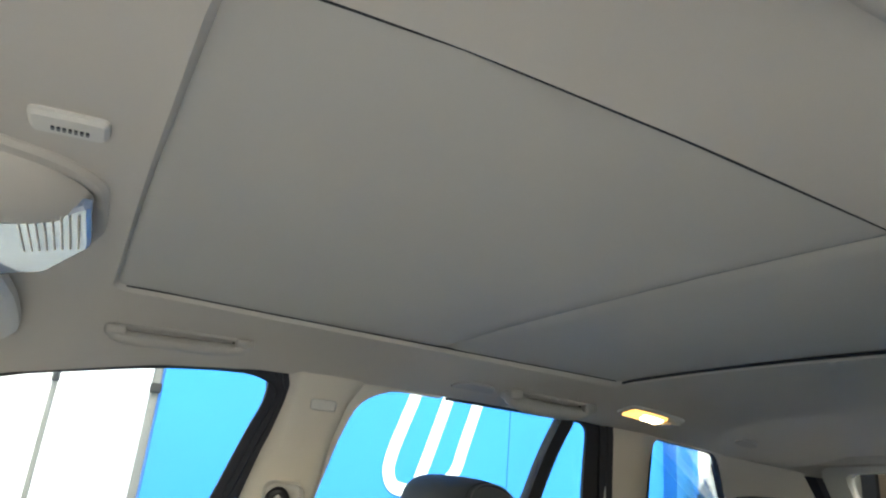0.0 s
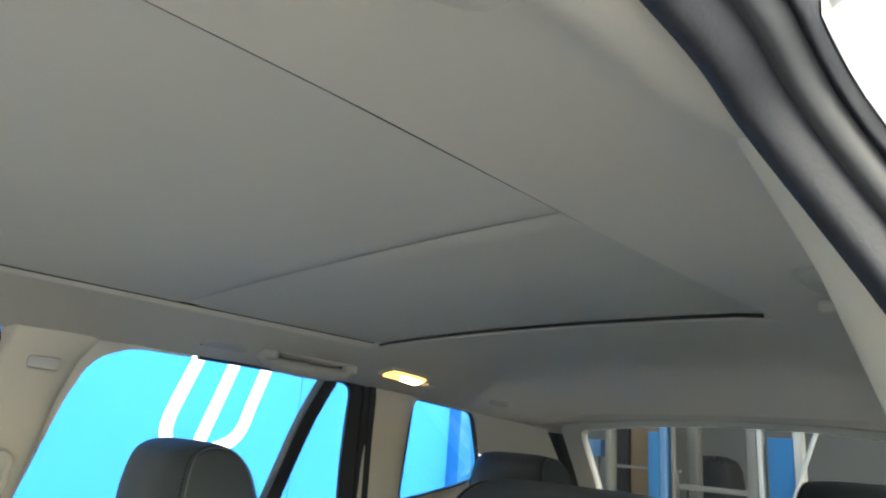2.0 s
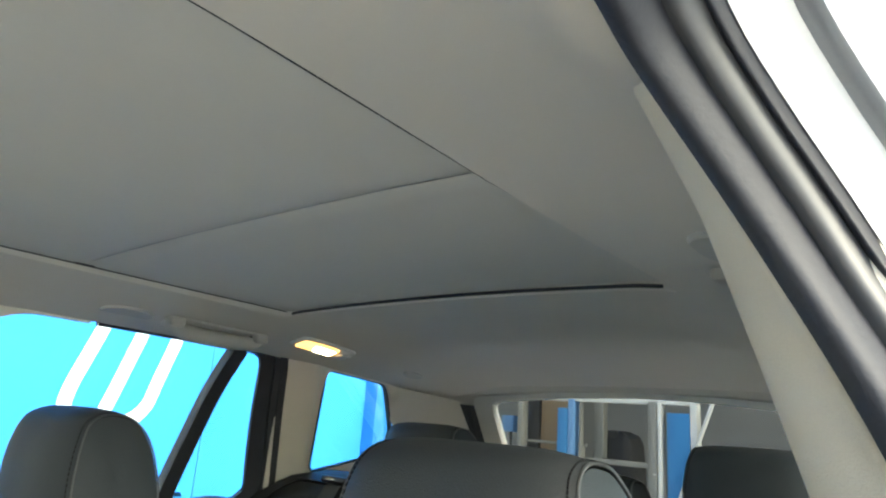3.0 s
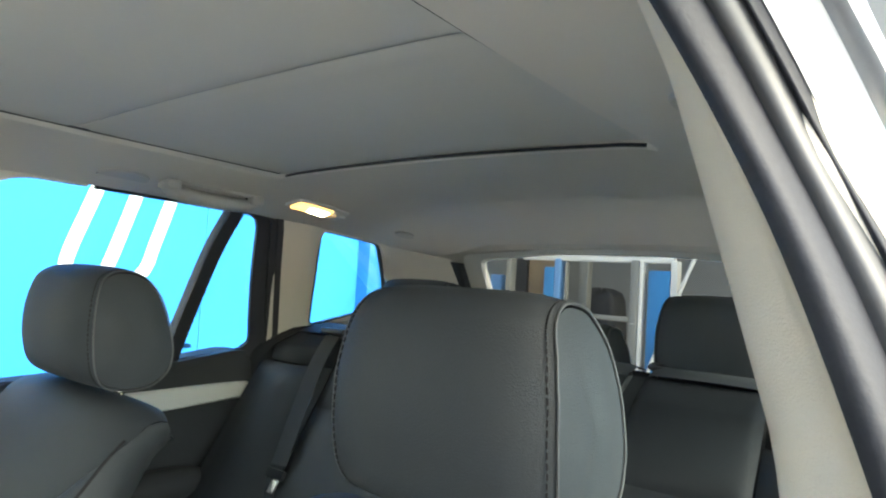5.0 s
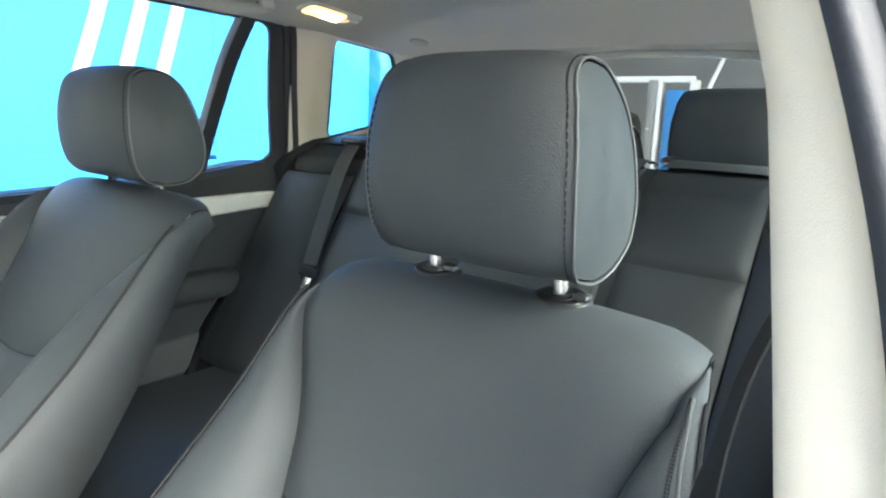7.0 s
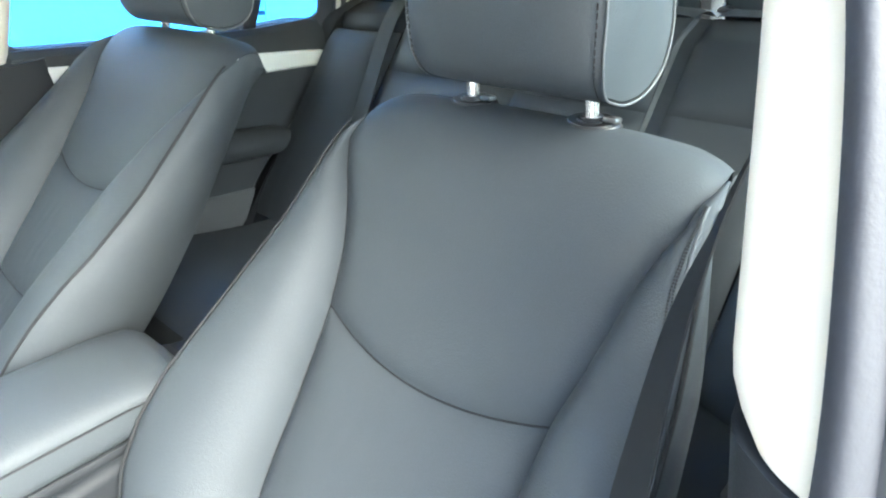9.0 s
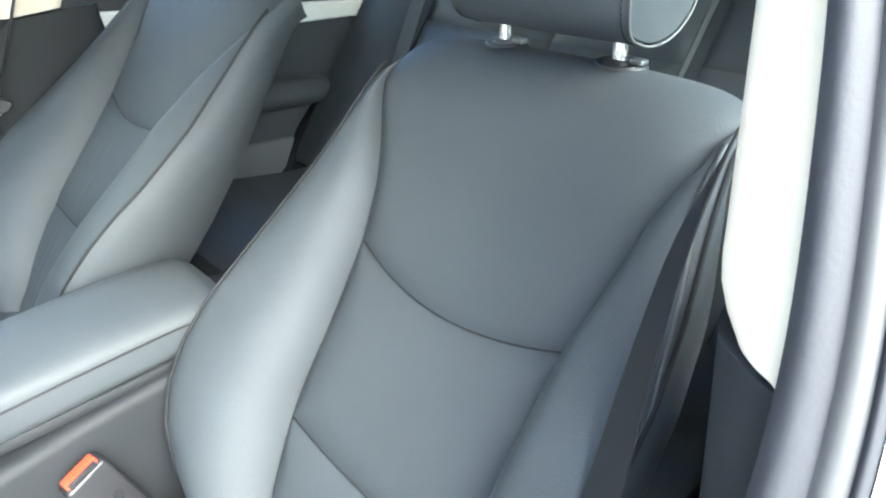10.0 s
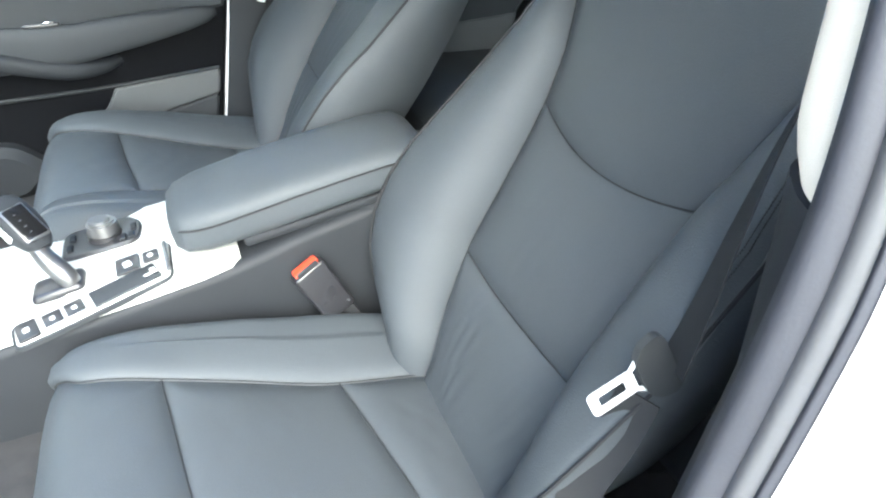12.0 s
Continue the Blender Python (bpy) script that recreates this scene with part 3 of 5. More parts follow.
def rear_door(s):
    d = thing("rear_door", (s * 0.72, 0.15, 0.45), "closed rear door with a black frame and dark panel with a silver strip", "car door")
    loop = dense(rounded([(y + (0.10 if s > 0 and y < -0.02 else 0), z - (0.06 if s > 0 and z > 1.4 else 0)) for y, z in REAR_WIN], 0.03), 120)
    def behind(p):
        return s > 0 or p.x > 0.06 or p.y < 1.2

    part("window_frame", ring(loop, grow(loop, 0.034), s, -0.022, -0.012, behind if s < 0 else None), RUBBER, d, "black window frame")
    part("door_seal", ring(grow(loop, 0.032), grow(loop, 0.046), s, -0.03, -0.004, behind if s < 0 else None), RUBBER, d)
    part("outer_seal", ring(grow(loop, 0.044), grow(loop, 0.056), s, -0.03, 0.003, behind if s < 0 else None), RUBBER, d)
    if s < 0:
        part("pillar_return", ring(grow(loop, 0.002), grow(loop, 0.060), s, -0.024, -0.006, lambda p: not behind(p)), PILLARCLOTH, d, "pale trim edge at the centre pillar")
    part("window_pane", slab(grow(loop, 0.01), s, -0.020, -0.017, 0.001), GLASS, d, "clear window pane").visible_shadow = False
    if s > 0:
        part("outer_frame", ring(grow(loop, 0.004), grow(loop, 0.082), s, -0.052, -0.034), WHITEPAINT, d, "white painted outer door frame")
    bar = [side_point(s, 0.392, 1.498, -0.015), side_point(s, 0.360, 1.40, -0.015), side_point(s, 0.335, 1.26, -0.015), side_point(s, 0.312, 1.115, -0.015)]
    part("glass_mark", box(s * (side_x(1.158) + 0.0125), 0.350, 1.158, 0.001, 0.034, 0.012, 0, (0, 18 * s, 0)), BLUEDARK, d, "small dark mark on the glass")
    part("divider_bar", band(smooth_curve(bar, 16), 0.036, 0.03, (0, 1, 0)), RUBBER, d, "black slanted window divider")
    f0 = -0.25 if s < 0 else -0.12
    card = [(f0, 1.084), (0.126, 1.104), (0.336, 1.122), (0.515, 1.150), (0.545, 1.03), (0.43, 0.875), (0.362, 0.80), (0.295, 0.72), (0.25, 0.61), (0.16, 0.45), (f0, 0.45)]
    part("door_card", slab(dense(rounded(card, 0.03), 80), s, -0.08, 0.024, 0.014), CARD, d)
    part("trim_strip", slab(dense(rounded([(f0, 1.052), (0.24, 1.060), (0.528, 1.067), (0.520, 1.026), (0.29, 1.011), (f0, 1.002)], 0.008), 60), s, 0.020, 0.036, 0.005), ALU, d, "brushed silver trim strip")
    arm = [side_point(s, y, z, 0.045) for y, z in ((-0.22 if s < 0 else -0.08, 0.82), (0.0, 0.83), (0.2, 0.838), (0.40, 0.842))]
    part("armrest", tube(smooth_curve(arm, 16), [0.05] * 13 + [0.047, 0.040, 0.026], 14, None, 0.8), CARD, d, "padded dark armrest")
    part("pocket_panel", slab(dense(rounded([(-0.2, 0.70), (0.19, 0.710), (0.290, 0.714), (0.246, 0.615), (-0.2, 0.61)], 0.01), 50), s, 0.018, 0.030, 0.004), GREYTRIM, d, "grey lower insert")
    return d


def front_door(s):
    d = thing("front_door", (s * 0.74, -0.9, 0.45), "front door standing ajar with a dark panel and pale lower insert", "car door")
    loop = dense(rounded(FRONT_WIN, 0.03), 120)
    part("window_frame", ring(loop, grow(loop, 0.020), s, -0.024, -0.014), RUBBER, d, "black window frame")
    part("frame_seal", ring(grow(loop, 0.018), grow(loop, 0.029), s, -0.03, -0.005), RUBBER, d)
    part("frame_seal", ring(grow(loop, 0.031), grow(loop, 0.042), s, -0.03, 0.000), RUBBER, d)
    part("window_pane", slab(grow(loop, 0.01), s, -0.022, -0.019, 0.001), GLASS, d, "clear window pane").visible_shadow = False
    part("belt_moulding", slab(dense(rounded([(-1.462, 1.003), (-0.451, 1.040), (-0.478, 0.930), (-1.462, 0.909)], 0.02), 60), s, -0.08, 0.0, 0.012), PLASTIC, d)
    card = [(-1.462, 0.930), (-0.472, 0.966), (-0.505, 0.805), (-0.553, 0.587), (-0.600, 0.379), (-1.462, 0.379)]
    # card colour holds the shade under the armrest; upper panel lighter where lit
    part("door_card", slab(dense(rounded(card, 0.02), 80), s, -0.10, 0.010, 0.01), SHADECARD, d)
    part("upper_panel", slab(dense(rounded([(-1.462, 0.930), (-0.476, 0.962), (-0.508, 0.816), (-1.462, 0.790)], 0.012), 70), s, 0.004, 0.022, 0.008), CARD, d, "dark grey upper door panel")
    rest = []
    for y, z, dep, h in ((-1.20, 0.775, 0.040, 0.050), (-1.0, 0.778, 0.054, 0.050), (-0.92, 0.778, 0.060, 0.047), (-0.84, 0.780, 0.062, 0.043), (-0.70, 0.795, 0.060, 0.035), (-0.60, 0.805, 0.052, 0.026), (-0.555, 0.808, 0.040, 0.018), (-0.532, 0.810, 0.020, 0.008)):
        rest.append([side_point(s, y, z + h * math.copysign(abs(math.sin(a)) ** 0.75, math.sin(a)), 0.008 + dep * (0.5 + 0.5 * math.cos(a)) ** 0.5) for a in np.linspace(-math.pi, math.pi, 28)[:-1]])
    arm = part("armrest", grid(rest, close_u=True, caps=True), CARD, d, "padded dark grey door armrest")
    part("switch_plate", box(s * 0.722, -0.905, 0.824, 0.026, 0.074, 0.008, 0.003, (0, 22 * s, 0)), PLASTIC_S, arm, "black window switch plate")
    part("switch", box(s * 0.720, -0.888, 0.829, 0.012, 0.020, 0.006, 0.002, (0, 22 * s, 0)), CHROME, arm, "small bright window switch")
    pull = [side_point(s, -1.25, 0.800, 0.060), side_point(s, -1.05, 0.772, 0.066), side_point(s, -0.96, 0.745, 0.064), side_point(s, -0.88, 0.722, 0.054), side_point(s, -0.81, 0.716, 0.030), side_point(s, -0.77, 0.722, 0.006)]
    part("pull_handle", tube(smooth_curve(pull, 24), [0.016] * 16 + [0.016 - 0.0012 * i for i in range(8)], 12, None, 1.3), PLASTIC, d, "dark curved door pull")
    part("shelf_edge", tube(smooth_curve([side_point(s, y, z, 0.014) for y, z in ((-1.40, 0.655), (-1.05, 0.659), (-0.80, 0.660), (-0.55, 0.672))], 16), 0.005, 8), PLASTIC, d, "moulded edge across the door panel")
    part("lower_insert", slab(dense(rounded([(-0.549, 0.668), (-0.562, 0.607), (-0.735, 0.573), (-0.868, 0.578), (-0.826, 0.613), (-0.801, 0.655)], 0.006), 60), s, 0.0, 0.020, 0.004), GREYTRIM, d, "pale grey lower door insert")
    part("kick_panel", slab(dense(rounded([(-0.564, 0.603), (-0.585, 0.52), (-0.86, 0.52), (-0.735, 0.569)], 0.006), 50), s, 0.0, 0.016, 0.004), CARD, d, "dark grey lower door panel")
    part("door_pocket", slab(dense(rounded([(-1.40, 0.590), (-1.05, 0.560), (-0.98, 0.49), (-1.05, 0.42), (-1.40, 0.42)], 0.03), 50), s, 0.0, 0.060, 0.02), PLASTIC, d, "dark moulded door pocket")
    edge = [(-0.469, 0.990), (-0.454, 0.990), (-0.489, 0.805), (-0.537, 0.587), (-0.570, 0.44), (-0.585, 0.44), (-0.552, 0.587), (-0.504, 0.805)]
    part("door_edge", slab(dense(edge, 60), s, -0.03, 0.012, 0.002), WHITEPAINT, d, "white painted door edge")
    return d


def cargo_side(s):
    """Trim round the cargo window, with the dark lower part."""
    t = thing("cargo_side_trim", (s * 0.64, 0.75, 0.9), "pale trim round the cargo side window over a black lower cover", "side trim", kind="structure")
    loop = dense(rounded(CARGO_WIN, 0.02), 96)
    frame_out = []
    outline = [(0.515, 1.489), (0.70, 1.47), (0.85, 1.458), (1.10, 1.42), (1.13, 1.30), (1.17, 1.14), (0.85, 1.14), (0.56, 1.14), (0.535, 1.30)]
    od = dense(outline, 400)
    c = Vector((0.75, 1.345))
    for p in loop:
        a = math.atan2(p.y - c.y, p.x - c.x)
        frame_out.append(min(od, key=lambda q: abs((math.atan2(q.y - c.y, q.x - c.x) - a + math.pi) % (2 * math.pi) - math.pi)))

    def pt(p, d):
        x, y, z = side_point(1, p.x, p.y, d)
        x -= max(0.0, y - 0.90) * 0.65
        return (s * x, y, z)

    rows = []
    for k in range(8):
        f = k / 7
        rows.append([pt(p.lerp(q, f), 0.0 if k else -0.012) for p, q in zip(loop, frame_out)])
    rows.append([pt(q, -0.05) for q in frame_out])
    part("upper_trim", grid(rows, close_u=True), LINER, t)
    part("window_seal", ring(loop, grow(loop, 0.004), s, -0.02, -0.006), RUBBER, t)
    part("cargo_pane", slab(grow(loop, 0.006), s, -0.022, -0.018, 0.001), GLASS, t, "clear cargo window pane").visible_shadow = False
    part("lower_cover", slab(dense(rounded([(0.545, 1.165), (0.60, 1.205), (0.69, 1.215), (0.84, 1.20), (1.20, 1.18), (1.20, 0.45), (0.26, 0.45), (0.26, 0.62), (0.44, 0.90)], 0.02), 90), s, -0.08, 0.02, 0.012), PLASTIC, t, "black lower side cover")
    return t


def tailgate():
    t = thing("tailgate", (0, 1.2, 0.6), "closed tailgate with a wide tinted window and pale frame", "tailgate", kind="structure")

    def pt(x, z, d=0.0):
        return (x, 1.09 + (1.44 - z) * 0.62 - 0.04 * (x / 0.50) ** 2 + d, z)

    win = rounded([(-0.431, 1.430), (-0.20, 1.450), (0.0, 1.456), (0.20, 1.450), (0.431, 1.430), (0.432, 1.30), (0.45, 1.10), (-0.45, 1.10), (-0.432, 1.30)], 0.025)
    win = dense(win, 140)
    def out(p, f, up):
        return Vector((p.x * f, min(1.25 + (p.y - 1.25) * f, p.y + up)))

    o = [out(p, 1.13, 0.012) for p in win]
    o2 = [out(p, 1.225, 0.014) for p in win]
    o3 = [out(p, 1.42, 0.052) for p in win]
    part("inner_frame", grid([[pt(p.x, p.y, 0.06) for p in win], [pt(p.x, p.y, 0.03) for p in win], [pt(p.x, p.y, 0.03) for p in o], [pt(p.x, p.y, 0.06) for p in o]], close_u=True), TRIM, t, "pale window surround")
    for q in (-1, 1):
        run = sorted([(a, b) for a, b in zip(o, o2) if a.x * q > 0.40 and a.y < 1.428], key=lambda ab: ab[0].y - ab[0].x * q)
        part("hatch_seal", grid([[pt(a.x, a.y, 0.045), pt(a.x, a.y, 0.003), pt(b.x, b.y, 0.003), pt(b.x, b.y, 0.035)] for a, b in run]), RUBBER, t, "black hatch seal")
        part("hatch_lip", tube([pt(b.x * 1.008, b.y, 0.010) for a, b in run], 0.004, 8), TRIM, t, "pale edge beside the hatch seal")
    part("body_frame", grid([[pt(p.x, p.y, 0.055) for p in o], [pt(p.x, p.y, 0.02) for p in o2], [pt(p.x, p.y, 0.012) for p in o3], [pt(p.x, p.y, 0.08) for p in o3]], close_u=True), LINER, t, "pale body trim beside the tailgate")
    bm = grid([[pt(p.x * f, 1.27 + (p.y - 1.27) * f, 0.05) for p in win] for f in (1.0, 0.5, 0.01)], close_u=True)
    part("rear_pane", bm, REARGLASS, t, "tinted rear window pane").visible_shadow = False
    part("lower_panel", box(0, 1.42, 0.75, 1.4, 0.06, 0.66, 0.02), PLASTIC, t)
    return t


def windscreen():
    t = thing("windscreen", (0, -1.3, 1.0), "windscreen in a grey body frame", "windscreen", kind="structure")
    part("pane", grid([[(x, -1.02 - 0.75 * f - 0.04 * (1 - (x / 0.7) ** 2), 1.45 - 0.45 * f) for x in np.linspace(-0.62 - 0.1 * f, 0.62 + 0.1 * f, 12)] for f in np.linspace(0, 1, 8)]), GLASS, t).visible_shadow = False
    for s in (-1, 1):
        part("pillar", tube([(s * 0.64, -1.0, 1.43), (s * 0.70, -1.35, 1.22), (s * 0.74, -1.72, 1.02)], 0.035, 10), TRIM, t)
    part("dashboard", box(0, -1.75, 0.78, 1.46, 0.55, 0.46, 0.08, segs=3), PLASTIC, t)


def floor_pan():
    bm = box(0, -0.25, 0.40, 1.50, 2.9, 0.06)
    tagged(part("floor", bm, CARPET), "black carpeted cabin floor", "floor", kind="structure")
    for s in (-1, 1):
        tagged(part("sill", box(s * 0.79, -0.6, 0.40, 0.09, 2.4, 0.12, 0.02), PAINT), "grey painted door sill", "sill", kind="structure")
        tagged(part("outer_panel", box(s * 0.835, 0.30 if s < 0 else 0.42, 0.765, 0.05, 1.25 if s < 0 else 1.05, 0.63, 0.02), WHITEPAINT), "white painted outer body side", "body panel", kind="structure")
    tagged(part("outer_panel", box(-0.90, -0.95, 0.78, 0.04, 0.9, 0.62, 0.02), WHITEPAINT), "white painted front door skin", "body panel", kind="structure")


ground()
blue_wall()
workshop()
headliner()
roof_blind()
for side in (-1, 1):
    pillar_b(side)
    door_opening(side)
    rear_door(side)
    cargo_side(side)
front_door(-1)
tailgate()
windscreen()
floor_pan()


# ---- front seats ----
def vlerp(table, v):
    return Vector([float(np.interp(v, [r[0] for r in table], [r[k] for r in table])) for k in range(1, len(table[0]))])


BACK = smooth_curve([(-0.15, -0.420, 0.445), (0.0, -0.385, 0.520), (0.15, -0.345, 0.605), (0.30, -0.296, 0.692), (0.45, -0.236, 0.783), (0.60, -0.176, 0.876), (0.75, -0.121, 0.970),
                     (0.88, -0.080, 1.050), (0.96, -0.053, 1.091), (1.0, -0.028, 1.109), (1.04, 0.002, 1.112), (1.08, 0.024, 1.098), (1.15, 0.036, 1.03), (1.25, 0.030, 0.95)], 260)
BACK_T = [(p.x, p.y, p.z) for p in BACK]
# half width at the piping, half width at the seam, height of the bolster
BACK_W = [(-0.1, 0.168), (0, 0.205), (0.08, 0.236), (0.15, 0.260), (0.22, 0.277), (0.3, 0.287), (0.38, 0.291), (0.45, 0.291), (0.6, 0.281), (0.75, 0.262), (0.88, 0.244), (0.95, 0.235), (1.0, 0.227), (1.08, 0.219), (1.25, 0.215)]
BACK_S = [(-0.1, 0.078), (0, 0.084), (0.036, 0.088), (0.137, 0.110), (0.285, 0.132), (0.44, 0.147), (0.6, 0.164), (0.7, 0.184), (0.777, 0.206), (0.84, 0.226), (0.89, 0.2395), (0.95, 0.2335), (1.0, 0.2255), (1.08, 0.2175), (1.3, 0.2135)]
BACK_A = [(-0.1, 0.006), (0, 0.034), (0.08, 0.062), (0.15, 0.080), (0.22, 0.087), (0.3, 0.086), (0.38, 0.078), (0.45, 0.066), (0.6, 0.043), (0.75, 0.024), (0.88, 0.010), (0.95, 0.003), (1.0, 0), (1.3, 0)]


def back_axis(v):
    p = vlerp(BACK_T, v)
    q = vlerp(BACK_T, v + 0.01) - vlerp(BACK_T, v - 0.01)
    n = Vector((-q.y, q.x)).normalized()  # forward and up, in y and z
    return p, n


def back_at(x, v, off):
    """Seat back point x from its middle, v along it and off in front of its centre line."""
    p, n = back_axis(v)
    q = abs(x) / 0.24
    off -= 0.006 * q ** 2 * ease(v, 0.75, 1.0)
    drop = -0.007 * min(q, 1.0) ** 5 * ease(v, 0.86, 1.0)
    return Vector((x - 0.013 * ease(v, 0.68, 0.92), p.x + n.x * off, p.y + n.y * off + drop))


def rear_line(v):
    """Rear edge of the seat back's side, y and z."""
    if v <= 0.85:
        p, n = back_axis(v)
        return p - n * interp(v, (0, 0.10), (0.8, 0.085))
    end = vlerp(BACK_T, 1.10)
    end.y -= 0.016
    return rear_line(0.85).lerp(end, (v - 0.85) / 0.25)


def wrinkle(x, y):
    """Fine leather creases fanning over a sat-on panel."""
    q = math.sin(38 * x + 9 * y + 2 * math.sin(7 * y)) + 0.6 * math.sin(61 * x - 17 * y + 3 * math.sin(5 * x))
    return 0.0011 * q * abs(math.sin(4.3 * x + 2.1 * y + 0.7)) ** 1.5


def pillow(a, b, la, lb, deep=0.010, rr=0.016):
    """Edge roll of an upholstery panel; a, b from 0 to 1, la, lb its lengths."""
    d = min(a * la, (1 - a) * la, b * lb, (1 - b) * lb)
    return -deep * math.exp(-(d / rr) ** 1.0) + 0.004 * (1 - math.exp(-d / 0.05))


def patch(fn, na, nb, bm=None):
    return grid([[fn(i / na, j / nb) for i in range(na + 1)] for j in range(nb + 1)], bm=bm)


def seam1(t):
    return 0.60 - 0.045 * (1 - t * t)


def seam2(t):
    return 0.27 - 0.008 * (1 - t * t)


def bow_shape(t):
    return interp(t, (-1, 0), (-0.5, 0.42), (0, 0.79), (0.5, 1.40), (1, 1.9))


def front_seat(cx, lean, dy=0.0, dz=0.0, head=(0.0, 0.0, 0.0), size=(0.138, 1.0)):
    k = 1 if cx > 0 else -1

    def bk(x, v, off):
        p = back_at(x * k, v, off)
        p.x *= k
        return p

    st = thing("front_seat", (cx, -0.40 + dy, 0.43), "black leather front seat with stitched panels and side bolsters", "car seat", "front seats")
    X = Vector((cx, dy, dz))

    def put(p):
        return lean @ p

    def square(side, v):
        # the outer shoulder is squarer than the inner one
        return 0.011 * ease(v, 0.72, 0.95) if side * cx > 0 else 0.0

    def sew(side, v):
        return interp(v, *BACK_S) + square(side, v) - (interp(v, (0.62, 0), (0.68, 0.0035), (0.73, 0.009), (0.80, 0.020), (0.86, 0.025), (0.90, 0.024), (0.94, 0.018), (0.97, 0.008), (1.0, 0.002)) if side * cx > 0 else 0.0) + (0.0 if cx < 0 else interp(v, (-0.1, 0.088), (0.12, 0.090), (0.20, 0.078), (0.27, 0.060), (0.36, 0.037), (0.45, 0.019), (0.62, 0)) if side > 0 else 0.008 * (1 - ease(v, 0.22, 0.62)))

    def centre(lo, hi, crease=0.0):
        def fn(a, b):
            t = a * 2 - 1
            v0, v1 = lo(t), hi(t)
            v = v0 + (v1 - v0) * b
            return put(bk(t * sew(t, v), v, pillow(a, b, 0.3, 0.55 * abs(v1 - v0)) + 0.004 * (1 - t * t) * (1 - ease(v, 0.8, 1.0)) + crease * wrinkle(a * 1.6, b * 0.9) * math.sin(math.pi * b)))
        return fn

    def thread(name, pts, parent, r=0.0010):
        part(name, tube(pts, r, 6), THREAD, parent, "dark stitched seam")

    back = part("backrest", patch(centre(seam1, lambda t: 1.10), 60, 80), LEATHER, st)
    part("middle_panel", patch(centre(seam2, seam1, 0.2), 60, 44), LEATHER2, back)
    part("lower_panel", patch(centre(lambda t: -0.09, seam2, 0.5), 60, 46), LEATHER2, back)
    for sm in (seam1, seam2):
        thread("cross_seam", [put(bk(t * sew(t, sm(t)), sm(t), -0.0092 + 0.004 * (1 - t * t))) for t in np.linspace(-1, 1, 40)], back)
    for s in (-1, 1):
        def section(a, v, s=s):
            s0, w, h = sew(s, v), interp(v, *BACK_W) + square(s, v), interp(v, *BACK_A)
            ln = math.hypot(w - s0, h) + 1e-6
            bul = min(0.26 * ln, 0.034) * math.sin(math.pi * a ** 0.9)
            x = s0 + (w - s0) * a - h / ln * bul
            off = h * a + (w - s0) / ln * bul - 0.010 * math.exp(-a * ln / 0.008) - 0.004 * math.exp(-(1 - a) * ln / 0.005)
            return put(bk(s * x, v, off))
        part("bolster", patch(lambda a, b: section(a, -0.09 + b * 1.09), 30, 86), LEATHER, back)
        thread("seam", [put(bk(s * sew(s, v), v, -0.0098)) for v in np.linspace(-0.08, 0.90, 64)], back)

        def side(a, b, s=s):
            v = -0.09 + b * 1.19
            w, h = interp(v, *BACK_W) + square(s, v), interp(v, *BACK_A)
            e, r = bk(s * w, v, h - 0.003 - 0.008 * ease(v, 0.86, 0.96)), rear_line(v)
            e2 = Vector((e.y, e.z))
            k = min(1.0, (e2 - r).length / 0.08)
            q = e2.lerp(r, a)
            return put(Vector((e.x + s * (k * ((0.016 - (0.010 if s * cx < 0 else 0.014) * ease(v, 0.7, 0.95)) * math.sin(a ** 0.7 * math.pi) - (0.034 * a if s * cx > 0 else 0.045 * a * a))), q.x, q.y)))
        part("side_panel", patch(side, 18, 70), LEATHER2, back)
        part("piping", tube([put(bk(s * (interp(v, *BACK_W) + square(s, v) + 0.001), v, interp(v, *BACK_A) - 0.002)) for v in np.linspace(-0.08, 0.93, 76)], 0.0021, 6), THREAD, back, "dark piping")
        if s * cx > 0:
            def row(v):
                return interp(v, (0.3, 0.95), (0.6, 0.90), (0.76, 0.82), (0.86, 0.70), (0.94, 0.52))
            part("seam_edge", tube([section(row(v) + 0.09, v) for v in np.linspace(0.46, 0.93, 60)], 0.0015, 6), PIPING, back, "grey rolled seam edge")
            for off in (0.0, 0.035):
                part("stitching", stitches([section(row(v) - off, v) + Vector((0, -0.0004, 0.0002)) for v in np.linspace(0.46, 0.93, 220)], 2, 0.0008), THREAD, back, "dark stitching along the bolster")

    def shell(a, b):
        v = -0.09 + b * 1.19
        u = a * 2 - 1
        w, r = interp(v, *BACK_W), rear_line(v)
        e = bk(w, v, interp(v, *BACK_A))
        k = min(1.0, (Vector((e.y, e.z)) - r).length / 0.08)
        return put(Vector((e.x - w + u * (w - (0.034 if u * cx > 0 else 0.045) * k), r.x + 0.012 * k * (1 - u * u), r.y)))
    part("back_shell", patch(shell, 16, 30), PLASTIC, st)

    # cushion
    CU = [(-0.30, -0.876, 0.43), (-0.12, -0.902, 0.49), (0.0, -0.900, 0.552), (0.05, -0.886, 0.580), (0.12, -0.853, 0.598), (0.25, -0.784, 0.594), (0.45, -0.67, 0.563), (0.7, -0.535, 0.524), (1.0, -0.365, 0.492), (1.2, -0.255, 0.478)]
    CUT = [(p.x, p.y, p.z) for p in smooth_curve(CU, 160)]
    CW = [(-0.3, 0.235), (0, 0.25), (0.3, 0.262), (0.7, 0.262), (1.0, 0.245), (1.2, 0.235)]
